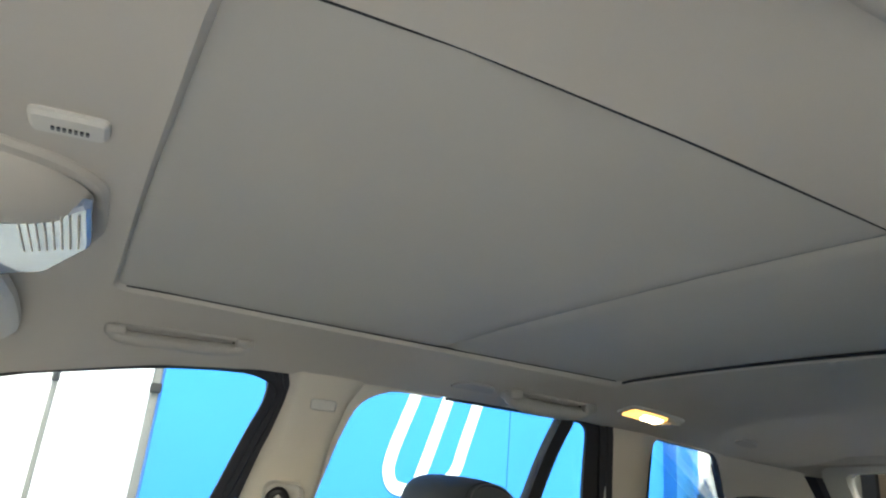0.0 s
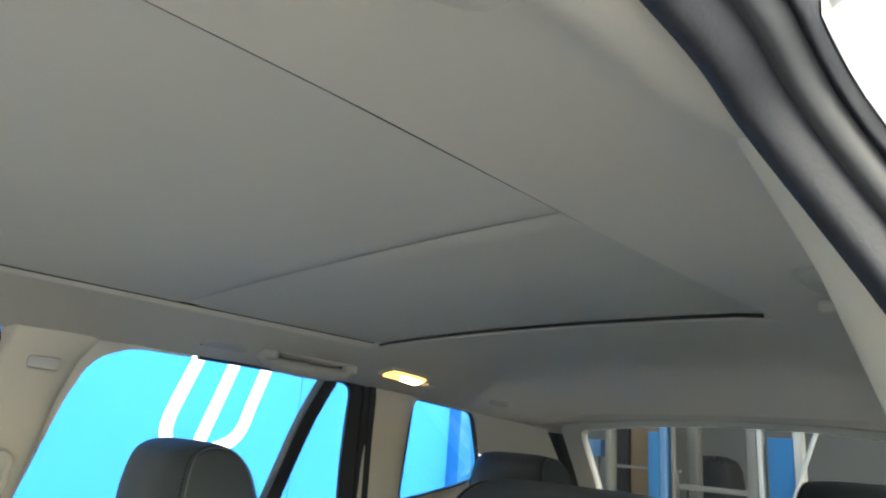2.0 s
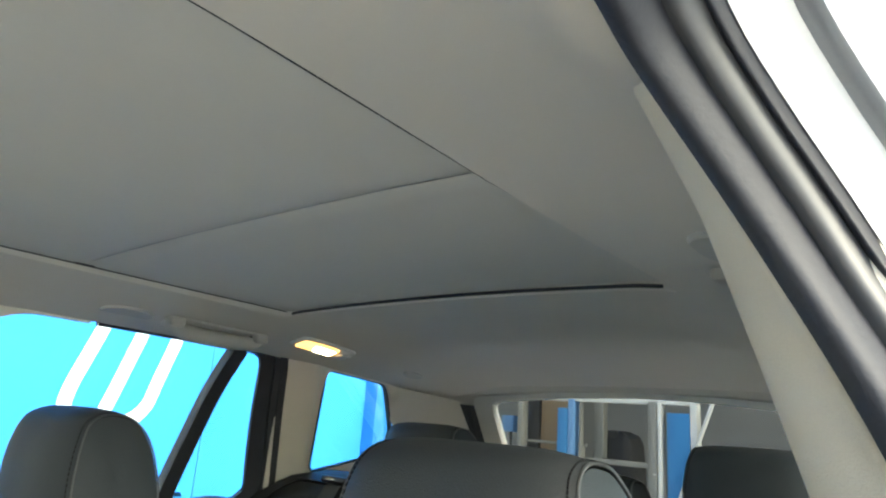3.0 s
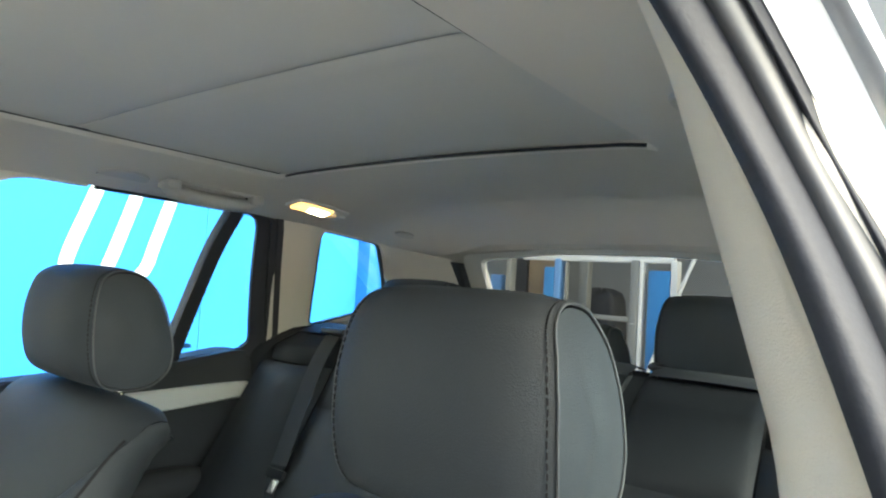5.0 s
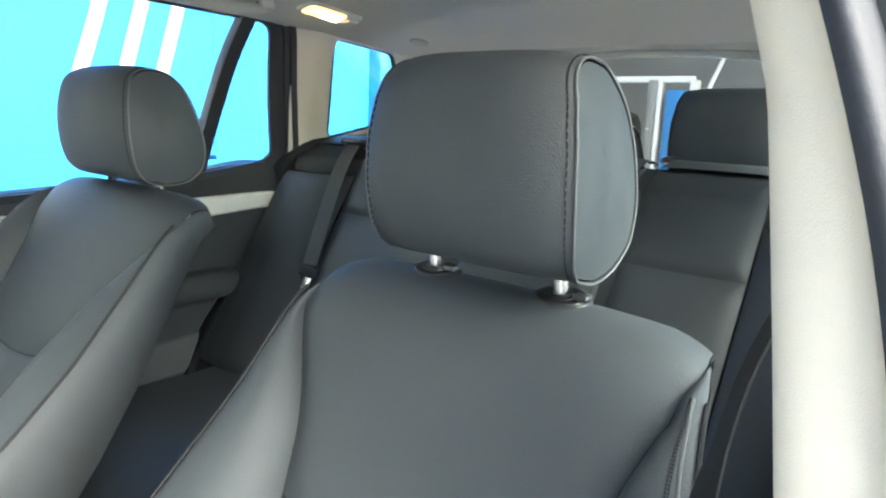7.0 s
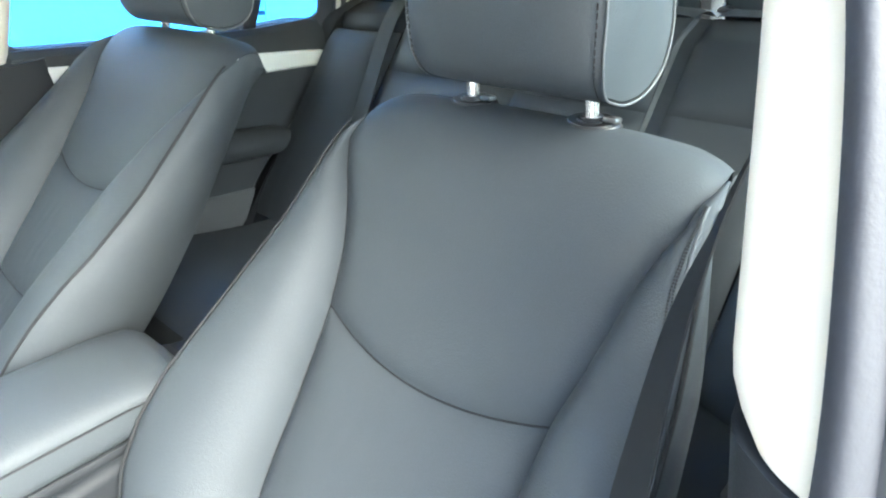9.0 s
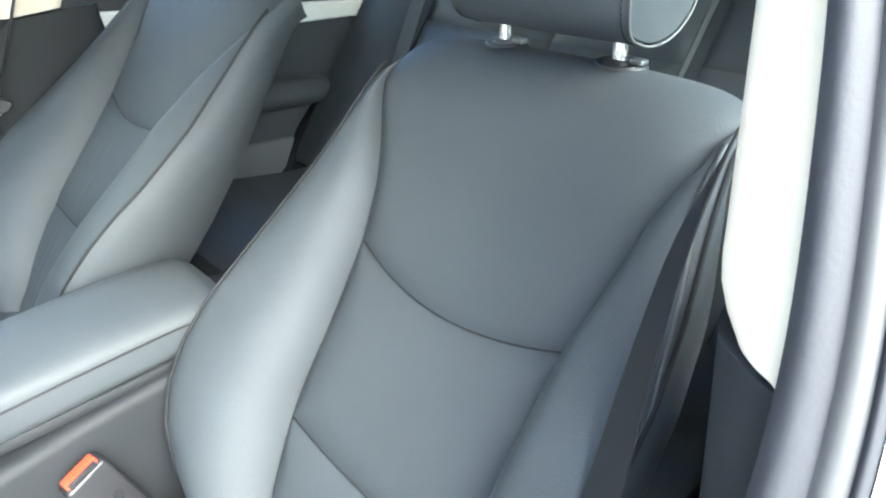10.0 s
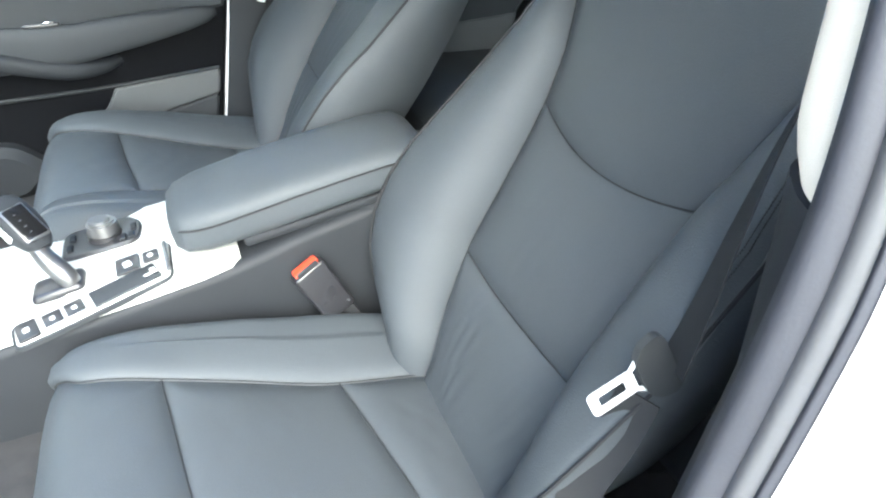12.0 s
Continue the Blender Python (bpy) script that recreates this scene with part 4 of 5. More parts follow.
    CS = [(-0.3, 0.97), (-0.05, 0.93), (0.03, 0.80), (0.12, 0.64), (0.3, 0.54), (0.7, 0.40), (1.0, 0.38)]
    CA = [(-0.3, 0.0), (0.0, 0.002), (0.15, 0.008), (0.5, 0.024), (0.8, 0.028), (1.0, 0.020)]

    def cu_seam(v, u):
        return interp(v, *CS) + (0.30 * ease(v, 0.0, 0.3) if u > 0 and cx > 0 else 0.0)

    def cu_point(u, v, puff=0.0):
        p = vlerp(CUT, v)
        q = vlerp(CUT, v + 0.02) - vlerp(CUT, v - 0.02)
        n = Vector((-q.y, q.x)).normalized()
        a = abs(u)
        s0 = cu_seam(v, u)
        t = max(0.0, (a - s0 * 0.9) / (1 - s0 * 0.9))
        off = interp(v, *CA) * (0.15 if cx < 0 < u else 1.0) * math.sin(min(t, 1) * math.pi * 0.60) ** 1.3 - 0.035 * max(0.0, (a - 0.84) / 0.16) ** 2.3 + puff
        return X + Vector((u * interp(v, *CW), p.x + n.x * off, p.y + n.y * off))

    def cu_centre(v0, v1, bow0, bow1, crease=0.0):
        def fn(a, b):
            t = a * 2 - 1
            lo, hi = v0 - bow0 * bow_shape(t), v1 - bow1 * bow_shape(t)
            v = lo + (hi - lo) * b
            return cu_point(t * cu_seam(v, t), v, pillow(a, b, 0.25, 0.5 * (v1 - v0)) + crease * wrinkle(b * 0.9 + 0.3, a * 1.5) * math.sin(math.pi * a))
        return fn

    cu = part("cushion", patch(cu_centre(-0.30, 0.31, 0, -0.035, 0.4), 50, 56), LEATHER, st)
    for v1, bw in ((0.31, -0.035), (0.73, -0.05)):
        thread("cross_seam", [cu_point(t * cu_seam(v1 - bw * bow_shape(t), t), v1 - bw * bow_shape(t), -0.0065) for t in np.linspace(-1, 1, 30)], cu)
    for q in (-1, 1):
        thread("seam", [cu_point(q * cu_seam(v, q), v, -0.0065) for v in np.linspace(-0.28, 1.0, 60)], cu)
    part("middle_panel", patch(cu_centre(0.31, 0.73, -0.035, -0.05, 0.3), 40, 36), LEATHER2, cu)
    part("rear_panel", patch(cu_centre(0.73, 1.18, -0.05, 0, 0.7), 40, 26), LEATHER2, cu)
    for s in (-1, 1):
        def fn2(a, b, s=s):
            v = -0.30 + 1.48 * b
            s0 = cu_seam(v, s)
            return cu_point(s * (s0 + (1 - s0) * a), v, pillow(min(a, 0.5), 0.5, 0.25, 1) if a < 0.5 else 0)
        part("bolster", patch(fn2, 26, 60), LEATHER, cu)

        def fn3(a, b, s=s):
            v = -0.30 + 1.48 * b
            q = cu_point(s, v)
            return Vector((q.x + s * 0.012 * math.sin(a * math.pi) - s * 0.02 * a, q.y, q.z - (q.z - 0.46 - dz) * a * 0.98))
        part("side_panel", patch(fn3, 12, 50), LEATHER, cu)
    part("seat_base", box(cx, -0.60 + dy, 0.455 + dz / 2, 0.42, 0.44, 0.05 + dz, 0.02), PLASTIC, st, "black plastic seat base")

    # headrest
    hx, hy, hz = head
    hr = headrest(st, cx, head, size[0], "headrest", size[1])
    half = 0.0805 if cx > 0 else 0.0865
    for x in (hx - half, hx + half):
        part("post", tube([(cx + x, 0.004 + hy, 1.06 + hz), (cx + x, -0.010 + hy, 1.11 + hz), (cx + x, -0.020 + hy, 1.20 + hz)], 0.0076, 14), POST, hr, "chrome headrest post")
        part("collar", collar(cx + x, -0.010 + hy, 1.113 + hz), PLASTIC_S, st, "black post collar")
        part("release_tab", box(cx + x + 0.024, -0.012 + hy, 1.120 + hz, 0.016, 0.014, 0.006, 0.0025), KNOB, st, "small shiny release tab")
    return st


def collar(x, y, z):
    bm = cylinder((x, y, z), (0, -0.25, 1), 0.025, 0.008, 24, 0.021, 0.002)
    tmp = cylinder((x, y - 0.001, z + 0.005), (0, -0.25, 1), 0.013, 0.006, 20, 0.011, 0.002)
    me = bpy.data.meshes.new("tmp")
    tmp.to_mesh(me)
    tmp.free()
    bm.from_mesh(me)
    bpy.data.meshes.remove(me)
    for v in bm.verts:
        v.co.x = x + (v.co.x - x) * 1.35
    return bm


def hr_profile(k, n, grow_=1.0):
    """Closed side outline of a headrest, y and z."""
    pts = [(-0.040, 1.146), (-0.066, 1.152), (-0.088, 1.172), (-0.099, 1.210), (-0.101, 1.255), (-0.094, 1.300), (-0.082, 1.325), (-0.056, 1.338), (-0.026, 1.339),
           (-0.002, 1.331), (0.021, 1.302), (0.037, 1.254), (0.047, 1.205), (0.042, 1.172), (0.020, 1.150), (-0.012, 1.143)]
    t = k / n * len(pts)
    i = int(t) % len(pts)
    f = t - int(t)
    p = [Vector(pts[(i + j) % len(pts)]) for j in (-1, 0, 1, 2)]
    q = 0.5 * (2 * p[1] + (p[2] - p[0]) * f + (2 * p[0] - 5 * p[1] + 4 * p[2] - p[3]) * f * f + (3 * p[1] - p[0] - 3 * p[2] + p[3]) * f ** 3)
    return Vector((q.x, 1.238 + (q.y - 1.238) * 1.07))


def headrest(parent, cx, shift, wid=0.138, name="headrest", tall=1.0):
    N = 64
    C = Vector((-0.028, 1.238))

    def taper(z):
        return interp(z, (1.14, 0.945), (1.17, 0.985), (1.21, 1.0), (1.26, 0.985), (1.30, 0.935), (1.34, 0.845))

    def pt(u, k, sc, push=0.0):
        q = hr_profile(k, N)
        y, z = C.x + (q.x - C.x) * sc, C.y + (q.y - C.y) * (sc * 0.35 + 0.65) * tall
        front = max(0.0, (C.x - y) / 0.07)
        y += 0.030 * front * u ** 4
        z -= 0.010 * u ** 4 * max(0, (z - C.y) / 0.1)
        return Vector((cx + shift[0] + (u * wid) * taper(z) + push, y + shift[1], z + shift[2]))

    us = np.linspace(-0.90, 0.90, 41)
    rows = []
    for u in us:
        e = min(u + 0.90, 0.90 - u) * wid
        rows.append([pt(u, k, 1 - 0.05 * math.exp(-e / 0.006)) for k in range(N)])
    hr = part(name, grid(rows, close_u=True), LEATHER, parent)
    for s in (-1, 1):
        rows = []
        for i in range(14):
            f = i / 13
            sc = 1 - f ** 1.0 * 0.995
            bul = 0.90 + 0.085 * (1 - (1 - f) ** 2.2)
            rows.append([C_cap(pt, s, bul, k, 0.955 * sc + 0.003) for k in range(N)])
        bm = grid(rows, close_u=True)
        bm.verts.ensure_lookup_table()
        bm.faces.new(bm.verts[-N:])
        bm.verts.ensure_lookup_table()
        inner = [bm.verts[i] for i in range(N, len(bm.verts))]
        for _ in range(14):
            bmesh.ops.smooth_vert(bm, verts=inner, factor=0.5, use_axis_x=True, use_axis_y=True, use_axis_z=True)
        part("side_panel", bm, LEATHER, hr)
        part("stitching", stitches([pt(s * 0.858, k / 3, 1.004) for k in range(N * 3)], 2, 0.0009), THREAD, hr, "dark stitching")
        part("piping", tube_loop([pt(s * 0.905, k, 0.985) for k in range(N)], 0.0014), PIPING, hr, "grey piping")
    return hr


def C_cap(pt, s, bul, k, sc):
    """A point of the headrest's side, drawn in towards its middle by sc."""
    a = pt(s * bul, k, 1.0)
    m = Vector((0, 0, 0))
    for j in range(0, 64, 8):
        m += pt(s * bul, j, 1.0) / 8
    q = m + (a - m) * sc
    return Vector((a.x * sc + m.x * (1 - sc), q.y, q.z))


def stitches(pts, step, r):
    bm = bmesh.new()
    for i in range(0, len(pts) - 1, step):
        a, b = pts[i], pts[i + 1]
        tube([a.lerp(b, -0.2), a.lerp(b, 1.1)], r, 5, bm)
    return bm


def tube_loop(pts, r, segs=6):
    rows = []
    n = len(pts)
    for i, p in enumerate(pts):
        d = (pts[(i + 1) % n] - pts[i - 1]).normalized()
        a = Vector((1, 0, 0))
        b = a.cross(d).normalized()
        rows.append([p + a * math.cos(2 * math.pi * k / segs) * r + b * math.sin(2 * math.pi * k / segs) * r for k in range(segs)])
    return grid(rows, close_u=True, close_v=True)


front_seat(0.384, Matrix.Translation((0.384, -0.006, 0.001)), -0.006, 0.0, (-0.008, -0.006, 0.001))
PIVOT = Vector((0, -0.30, 0.80))
LEAN = Matrix.Translation(Vector((-0.395, -0.054, 0.060)) + PIVOT) @ Matrix.Rotation(0.022, 4, "Z") @ Matrix.Rotation(-0.081, 4, "X") @ Matrix.Translation(-PIVOT)
front_seat(-0.388, LEAN, -0.050, 0.050, (0.0, -0.016, 0.010), (0.146, 0.90))


# ---- rear bench ----
def rear_bench():
    st = thing("rear_bench", (0, 0.35, 0.43), "black leather rear bench with stitched seat backs", "car seat")

    def bp(x, v, puff=0.0):
        z = 0.66 + 0.545 * v
        y = 0.300 + (z - 0.66) * 0.60
        y += 0.02 * max(0, v - 0.93) / 0.07 * 2
        ax = abs(x)
        if ax > 0.490:
            y -= 0.045 * math.sin(min((ax - 0.490) / 0.17, 1) * math.pi * 0.6)
        if -0.07 < x < 0.24:
            y -= 0.012
        return Vector((x, y - puff * 0.86, z + puff * 0.5))

    def fn(x0, x1, v0, v1):
        return lambda a, b: bp(x0 + (x1 - x0) * a, v0 + (v1 - v0) * b, pillow(a, b, abs(x1 - x0), 0.6 * (v1 - v0)))

    for x0, x1 in ((-0.488, -0.071), (-0.067, 0.238), (0.272, 0.488)):
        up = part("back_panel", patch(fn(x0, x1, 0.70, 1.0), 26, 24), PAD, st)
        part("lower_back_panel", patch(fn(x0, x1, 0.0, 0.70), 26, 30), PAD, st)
        top = [[bp(x, 1.0, pillow(i / 20, 0.5, 0.3, 1)) + Vector((0, 0.10 * f, 0.012 * math.sin(f * math.pi))) for i, x in enumerate(np.linspace(x0, x1, 21))] for f in np.linspace(0, 1, 8)]
        # lighter front leather here stands in for sheen along the bench top
        part("back_top", grid(top), LEATHER, st)
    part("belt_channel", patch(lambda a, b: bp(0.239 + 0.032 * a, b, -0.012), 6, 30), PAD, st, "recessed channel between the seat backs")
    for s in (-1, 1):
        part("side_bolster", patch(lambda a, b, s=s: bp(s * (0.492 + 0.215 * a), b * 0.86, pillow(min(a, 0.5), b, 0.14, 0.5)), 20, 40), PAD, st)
        part("upper_side_pad", patch(lambda a, b, s=s: bp(s * (0.492 + 0.205 * a), 0.862 + b * 0.13, pillow(min(a, 0.5), b, 0.14, 0.1)) + Vector((0, 0.012, 0)), 16, 14), PLASTIC, st, "black side cover of the seat back")
        cap = [[bp(s * x, 0.99) + Vector((0, 0.012 + 0.16 * f, 0.02 * math.sin(f * 2.2))) for x in np.linspace(0.50, 0.69, 10)] for f in np.linspace(0, 1, 8)]
        part("side_shelf", grid(cap), PLASTIC, st, "black shelf beside the seat back")
    part("seat_back_board", box(0, 0.735, 0.92, 1.30, 0.05, 0.60, 0.01, (-31, 0, 0)), PLASTIC, st)
    cush = [[Vector((x, y, z + 0.004 * math.cos(x * 9))) for x in np.linspace(-0.64, 0.64, 40)] for y, z in
            ((-0.17, 0.50), (-0.19, 0.58), (-0.17, 0.635), (-0.11, 0.660), (-0.01, 0.663), (0.10, 0.655), (0.20, 0.650), (0.34, 0.655))]
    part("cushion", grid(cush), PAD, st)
    part("bench_base", box(0, 0.03, 0.50, 1.10, 0.38, 0.16, 0.02), PLASTIC, st)
    for cx in (-0.378, 0.378):
        hd = headrest(st, cx, (0, 0.808, 0.026), 0.128, "headrest", 0.86)
        for x in (-0.095, 0.095):
            part("post", tube([(cx + x, 0.755, 1.17), (cx + x, 0.752, 1.235)], 0.006, 10), CHROME, hd, "chrome headrest post")
            part("collar", collar(cx + x, 0.730, 1.217), PLASTIC_S, st, "black post collar")
    headrest(st, 0.08, (0, 0.81, -0.06), 0.10)
    return st


rear_bench()


# ---- centre console ----
def rounded_rows(cx, hw, z0, z1, y, r, n=6):
    """Cross-section of a rounded box at y, as a loop."""
    out = []
    for sx, sz, a0 in ((1, 1, 0), (-1, 1, 90), (-1, -1, 180), (1, -1, 270)):
        for k in range(n + 1):
            a = radians(a0 + 90 * k / n)
            ox = cx + sx * (hw - r) + r * math.cos(a)
            oz = (z1 - r if sz > 0 else z0 + r) + r * math.sin(a)
            out.append((ox, y, oz))
    return out


def centre_console():
    c = thing("centre_console", (0, -0.75, 0.43), "dark centre console with a pale top plate, gear selector and buttons", "console")
    rows = []
    for y, hw, z1 in ((-1.45, 0.15, 0.66), (-1.0, 0.150, 0.650), (-0.80, 0.146, 0.664), (-0.62, 0.138, 0.682), (-0.50, 0.132, 0.706), (-0.40, 0.130, 0.722), (-0.28, 0.130, 0.734), (-0.22, 0.126, 0.730)):
        rows.append(rounded_rows(0.02, hw - 0.02, 0.43, z1, y, 0.016))
    body = part("body", grid(rows, close_u=True, caps=True), PLASTIC, c, "dark grey console body")
    # pale plate over the front part
    plate = []
    for y, hw, z in ((-1.30, 0.138, 0.662), (-1.0, 0.140, 0.6555), (-0.86, 0.139, 0.664), (-0.74, 0.137, 0.676), (-0.66, 0.134, 0.684), (-0.62, 0.130, 0.688), (-0.605, 0.118, 0.690)):
        row = []
        for k in range(17):
            t = k / 16 * 2 - 1
            row.append((t * hw, y, z + 0.006 * (1 - t ** 6)))
        plate.append(row)
    low = [[(x * 1.005, y, z - 0.014) for x, y, z in r] for r in plate]
    bm = grid([a + b[::-1] for a, b in zip(plate, low)], close_u=True, caps=True)
    top = part("top_plate", bm, CREAM, c, "pale satin console plate")

    def z_at(y):
        return interp(y, (-1.0, 0.6615), (-0.86, 0.670), (-0.74, 0.682), (-0.62, 0.694))

    # round controller in a dark tray
    tray = dense(rounded([(-0.105, -0.862), (-0.020, -0.862), (-0.012, -0.745), (-0.070, -0.738), (-0.105, -0.76)], 0.02), 50)
    part("controller_tray", slab(tray, 1, 0.0, 0.010, 0.003, lambda s, x, y, d: (x, y, z_at(y) - 0.004 + d)), PLASTIC_S, c, "black controller tray with small keys")
    knob = part("controller_knob", cylinder((-0.058, -0.795, 0.699), (0, 0.06, 1), 0.025, 0.024, 32, 0.022, 0.003), KNOB, c, "silver rotary controller")
    part("knob_cap", cylinder((-0.058, -0.797, 0.7125), (0, 0.06, 1), 0.017, 0.004, 28, 0.015, 0.001), GREYTRIM, knob)
    part("knob_base", cylinder((-0.058, -0.795, 0.684), (0, 0.06, 1), 0.027, 0.014, 28, 0.024, 0.003), PLASTIC_S, knob)
    for i, (x, y) in enumerate(((-0.030, -0.755), (-0.055, -0.752), (-0.030, -0.768), (-0.075, -0.845), (-0.045, -0.848))):
        part("key", box(x, y, z_at(y) + 0.008, 0.018, 0.009, 0.005, 0.0015), PLASTIC, c, "small black key")
    # long switch panel beside the selector
    pan = dense(rounded([(0.116, -0.916), (0.172, -0.905), (0.120, -0.702), (0.022, -0.702), (0.026, -0.792), (0.100, -0.806)], 0.010), 90)
    # dark slab just wider than the panel draws its shadow outline
    part("panel_shade", slab(dense(grow(pan, 0.0028), 90), 1, -0.003, 0.0052, 0.001, lambda s, x, y, d: (x, y, z_at(y) - 0.004 + d)), CARD, c, "dark outline standing in for shade round the switch panel")
    panel = part("switch_panel", slab(pan, 1, 0.0, 0.007, 0.003, lambda s, x, y, d: (x, y, z_at(y) - 0.004 + d)), CREAM, c, "pale switch panel with dark keys")
    for x, y, w, h, up, m, label in ((0.144, -0.893, 0.042, 0.027, 0.0025, PLASTIC_S, "black hazard switch"), (0.1305, -0.847, 0.043, 0.062, 0.001, ALU, "pale switch frame"), (0.1345, -0.861, 0.032, 0.025, 0.003, PLASTIC_S, "black rocker switch"),
                                     (0.1260, -0.833, 0.032, 0.025, 0.003, PLASTIC_S, "black rocker switch"), (0.1075, -0.766, 0.041, 0.094, 0.0012, CARD, "grey blank strip"), (0.058, -0.762, 0.043, 0.034, 0.0025, PLASTIC_S, "black console key"),
                                     (0.053, -0.729, 0.028, 0.023, 0.0025, PLASTIC_S, "black console key"), (0.066, -0.707, 0.084, 0.006, 0.003, KNOB, "metal end bracket")):
        part("switch", box(x, y, z_at(y) + 0.003 + up, w, h, 0.006, 0.002, (5, 0, 16 if x > 0.1 else 3)), m, panel, label)
    for x, y, w, h in ((0.146, -0.893, 0.010, 0.008), (0.1365, -0.861, 0.008, 0.006), (0.1280, -0.833, 0.008, 0.006), (0.060, -0.762, 0.014, 0.011), (0.055, -0.729, 0.008, 0.007), (0.0975, -0.727, 0.008, 0.007), (0.1065, -0.729, 0.004, 0.020)):
        part("switch_mark", box(x, y, z_at(y) + 0.0092, w, h, 0.001, 0, (5, 0, 16)), WHITE, panel, "white mark")
    tub = dense(rounded([(0.030, -0.868), (0.082, -0.850), (0.090, -0.800), (0.030, -0.790)], 0.010), 40)
    part("coin_tray", slab(tub, 1, 0.0, 0.006, 0.002, lambda s, x, y, d: (x, y, z_at(y) - 0.003 + d)), TRIM, c, "pale shallow tray")
    # gear selector
    lev = part("selector_base", box(0.052, -0.858, 0.674, 0.052, 0.072, 0.020, 0.009, (6, 0, 0), 3), PLASTIC_S, c, "black selector surround")
    stem = smooth_curve([(0.062, -0.838, 0.672), (0.060, -0.842, 0.694), (0.048, -0.856, 0.716), (0.032, -0.868, 0.736)], 16)
    part("selector_stem", tube(stem, [0.012 + 0.003 * math.sin(i / 15 * math.pi) for i in range(16)], 14), KNOB, lev, "polished selector stem")
    A0, A1 = Vector((0.036, -0.858, 0.736)), Vector((-0.022, -0.902, 0.800))
    d = (A1 - A0).normalized()
    wa = Vector((0.55, -0.75, -0.02))
    wa = (wa - d * d.dot(wa)).normalized()
    wb = d.cross(wa)
    if wb.y < 0:
        wb = -wb
    rows = []
    for i in range(17):
        t = i / 16
        p = A0.lerp(A1, t)
        w = 0.027 * interp(t, (0, 0.45), (0.1, 0.72), (0.3, 0.95), (0.6, 1.0), (0.85, 0.92), (0.96, 0.75), (1.0, 0.45))
        rows.append([p + wa * w * math.copysign(abs(math.cos(q)) ** 0.6, math.cos(q)) + wb * w * 0.72 * math.copysign(abs(math.sin(q)) ** 0.6, math.sin(q)) for q in np.linspace(0, 2 * math.pi, 25)[:-1]])
    part("selector_grip", grid(rows, close_u=True, caps=True), PLASTIC, lev, "dark leather selector grip")

    def on_grip(along, across, up, sa, sw, sh, r):
        bm = box(0, 0, 0, sw, sh, sa, r)
        bmesh.ops.transform(bm, matrix=Matrix.Translation(A0 + d * along + wa * across + wb * up) @ Matrix((wa, wb, d)).transposed().to_4x4(), verts=bm.verts)
        return bm
    part("selector_display", on_grip(0.042, 0.0, 0.0178, 0.056, 0.030, 0.006, 0.0025), GLOSSBLACK, lev, "glossy black selector display")
    part("display_frame", on_grip(0.042, 0.0, 0.0165, 0.062, 0.036, 0.005, 0.003), KNOB, lev, "satin metal display frame")
    for i in range(4):
        part("display_mark", on_grip(0.024 + 0.011 * i, 0.004, 0.0212, 0.0013, 0.0035, 0.001, 0), GREYTRIM, lev, "white mark")
    part("selector_button", on_grip(0.046, 0.026, 0.002, 0.030, 0.006, 0.014, 0.002), STEEL, lev, "silver side button")
    # padded armrest lid
    rows = []
    for y, hw, z0, z1 in ((-0.690, 0.034, 0.718, 0.742), (-0.686, 0.058, 0.706, 0.758), (-0.672, 0.074, 0.699, 0.768), (-0.64, 0.085, 0.699, 0.776), (-0.57, 0.090, 0.706, 0.787), (-0.46, 0.092, 0.722, 0.800), (-0.36, 0.092, 0.734, 0.808), (-0.315, 0.089, 0.738, 0.806), (-0.298, 0.081, 0.742, 0.796), (-0.290, 0.066, 0.748, 0.784)):
        loop = []
        for a in np.linspace(0, 2 * math.pi, 49)[:-1]:
            ca, sa = math.cos(a), math.sin(a)
            x = 0.033 + hw * math.copysign(abs(ca) ** 0.45, ca)
            z = (z0 + z1) / 2 + (z1 - z0) / 2 * math.copysign(abs(sa) ** 0.55, sa) + (0.004 * (1 - ((x - 0.033) / hw) ** 2) if sa > 0 else 0)
            loop.append((x, y, z))
        rows.append(loop)
    fine = []
    for a, b in zip(rows, rows[1:]):
        for f in (0, 0.25, 0.5, 0.75):
            fine.append([tuple(Vector(p).lerp(Vector(q), f)) for p, q in zip(a, b)])
    fine.append(rows[-1])
    arm = part("armrest", grid(fine, close_u=True, caps=True), LEATHER, c, "padded black leather armrest lid")
    for sx in (-1, 1):
        part("seam", tube(smooth_curve([(0.033 + sx * 0.073, -0.676, 0.748), (0.033 + sx * 0.088, -0.63, 0.752), (0.033 + sx * 0.0935, -0.5, 0.772), (0.033 + sx * 0.0945, -0.38, 0.786), (0.033 + sx * 0.091, -0.305, 0.786)], 30), 0.0014, 6), THREAD, arm)
    part("lid_rim", box(0.03, -0.425, 0.7235, 0.176, 0.34, 0.018, 0.006, (5.5, 0, 0)), PLASTIC, c, "black rim under the armrest")
    c.matrix_basis = Matrix.Translation((-0.033, -0.760, 0.380)) @ Matrix.Rotation(0.042, 4, "X") @ Matrix.Diagonal((1, 1.055, 1, 1))
    return c


centre_console()


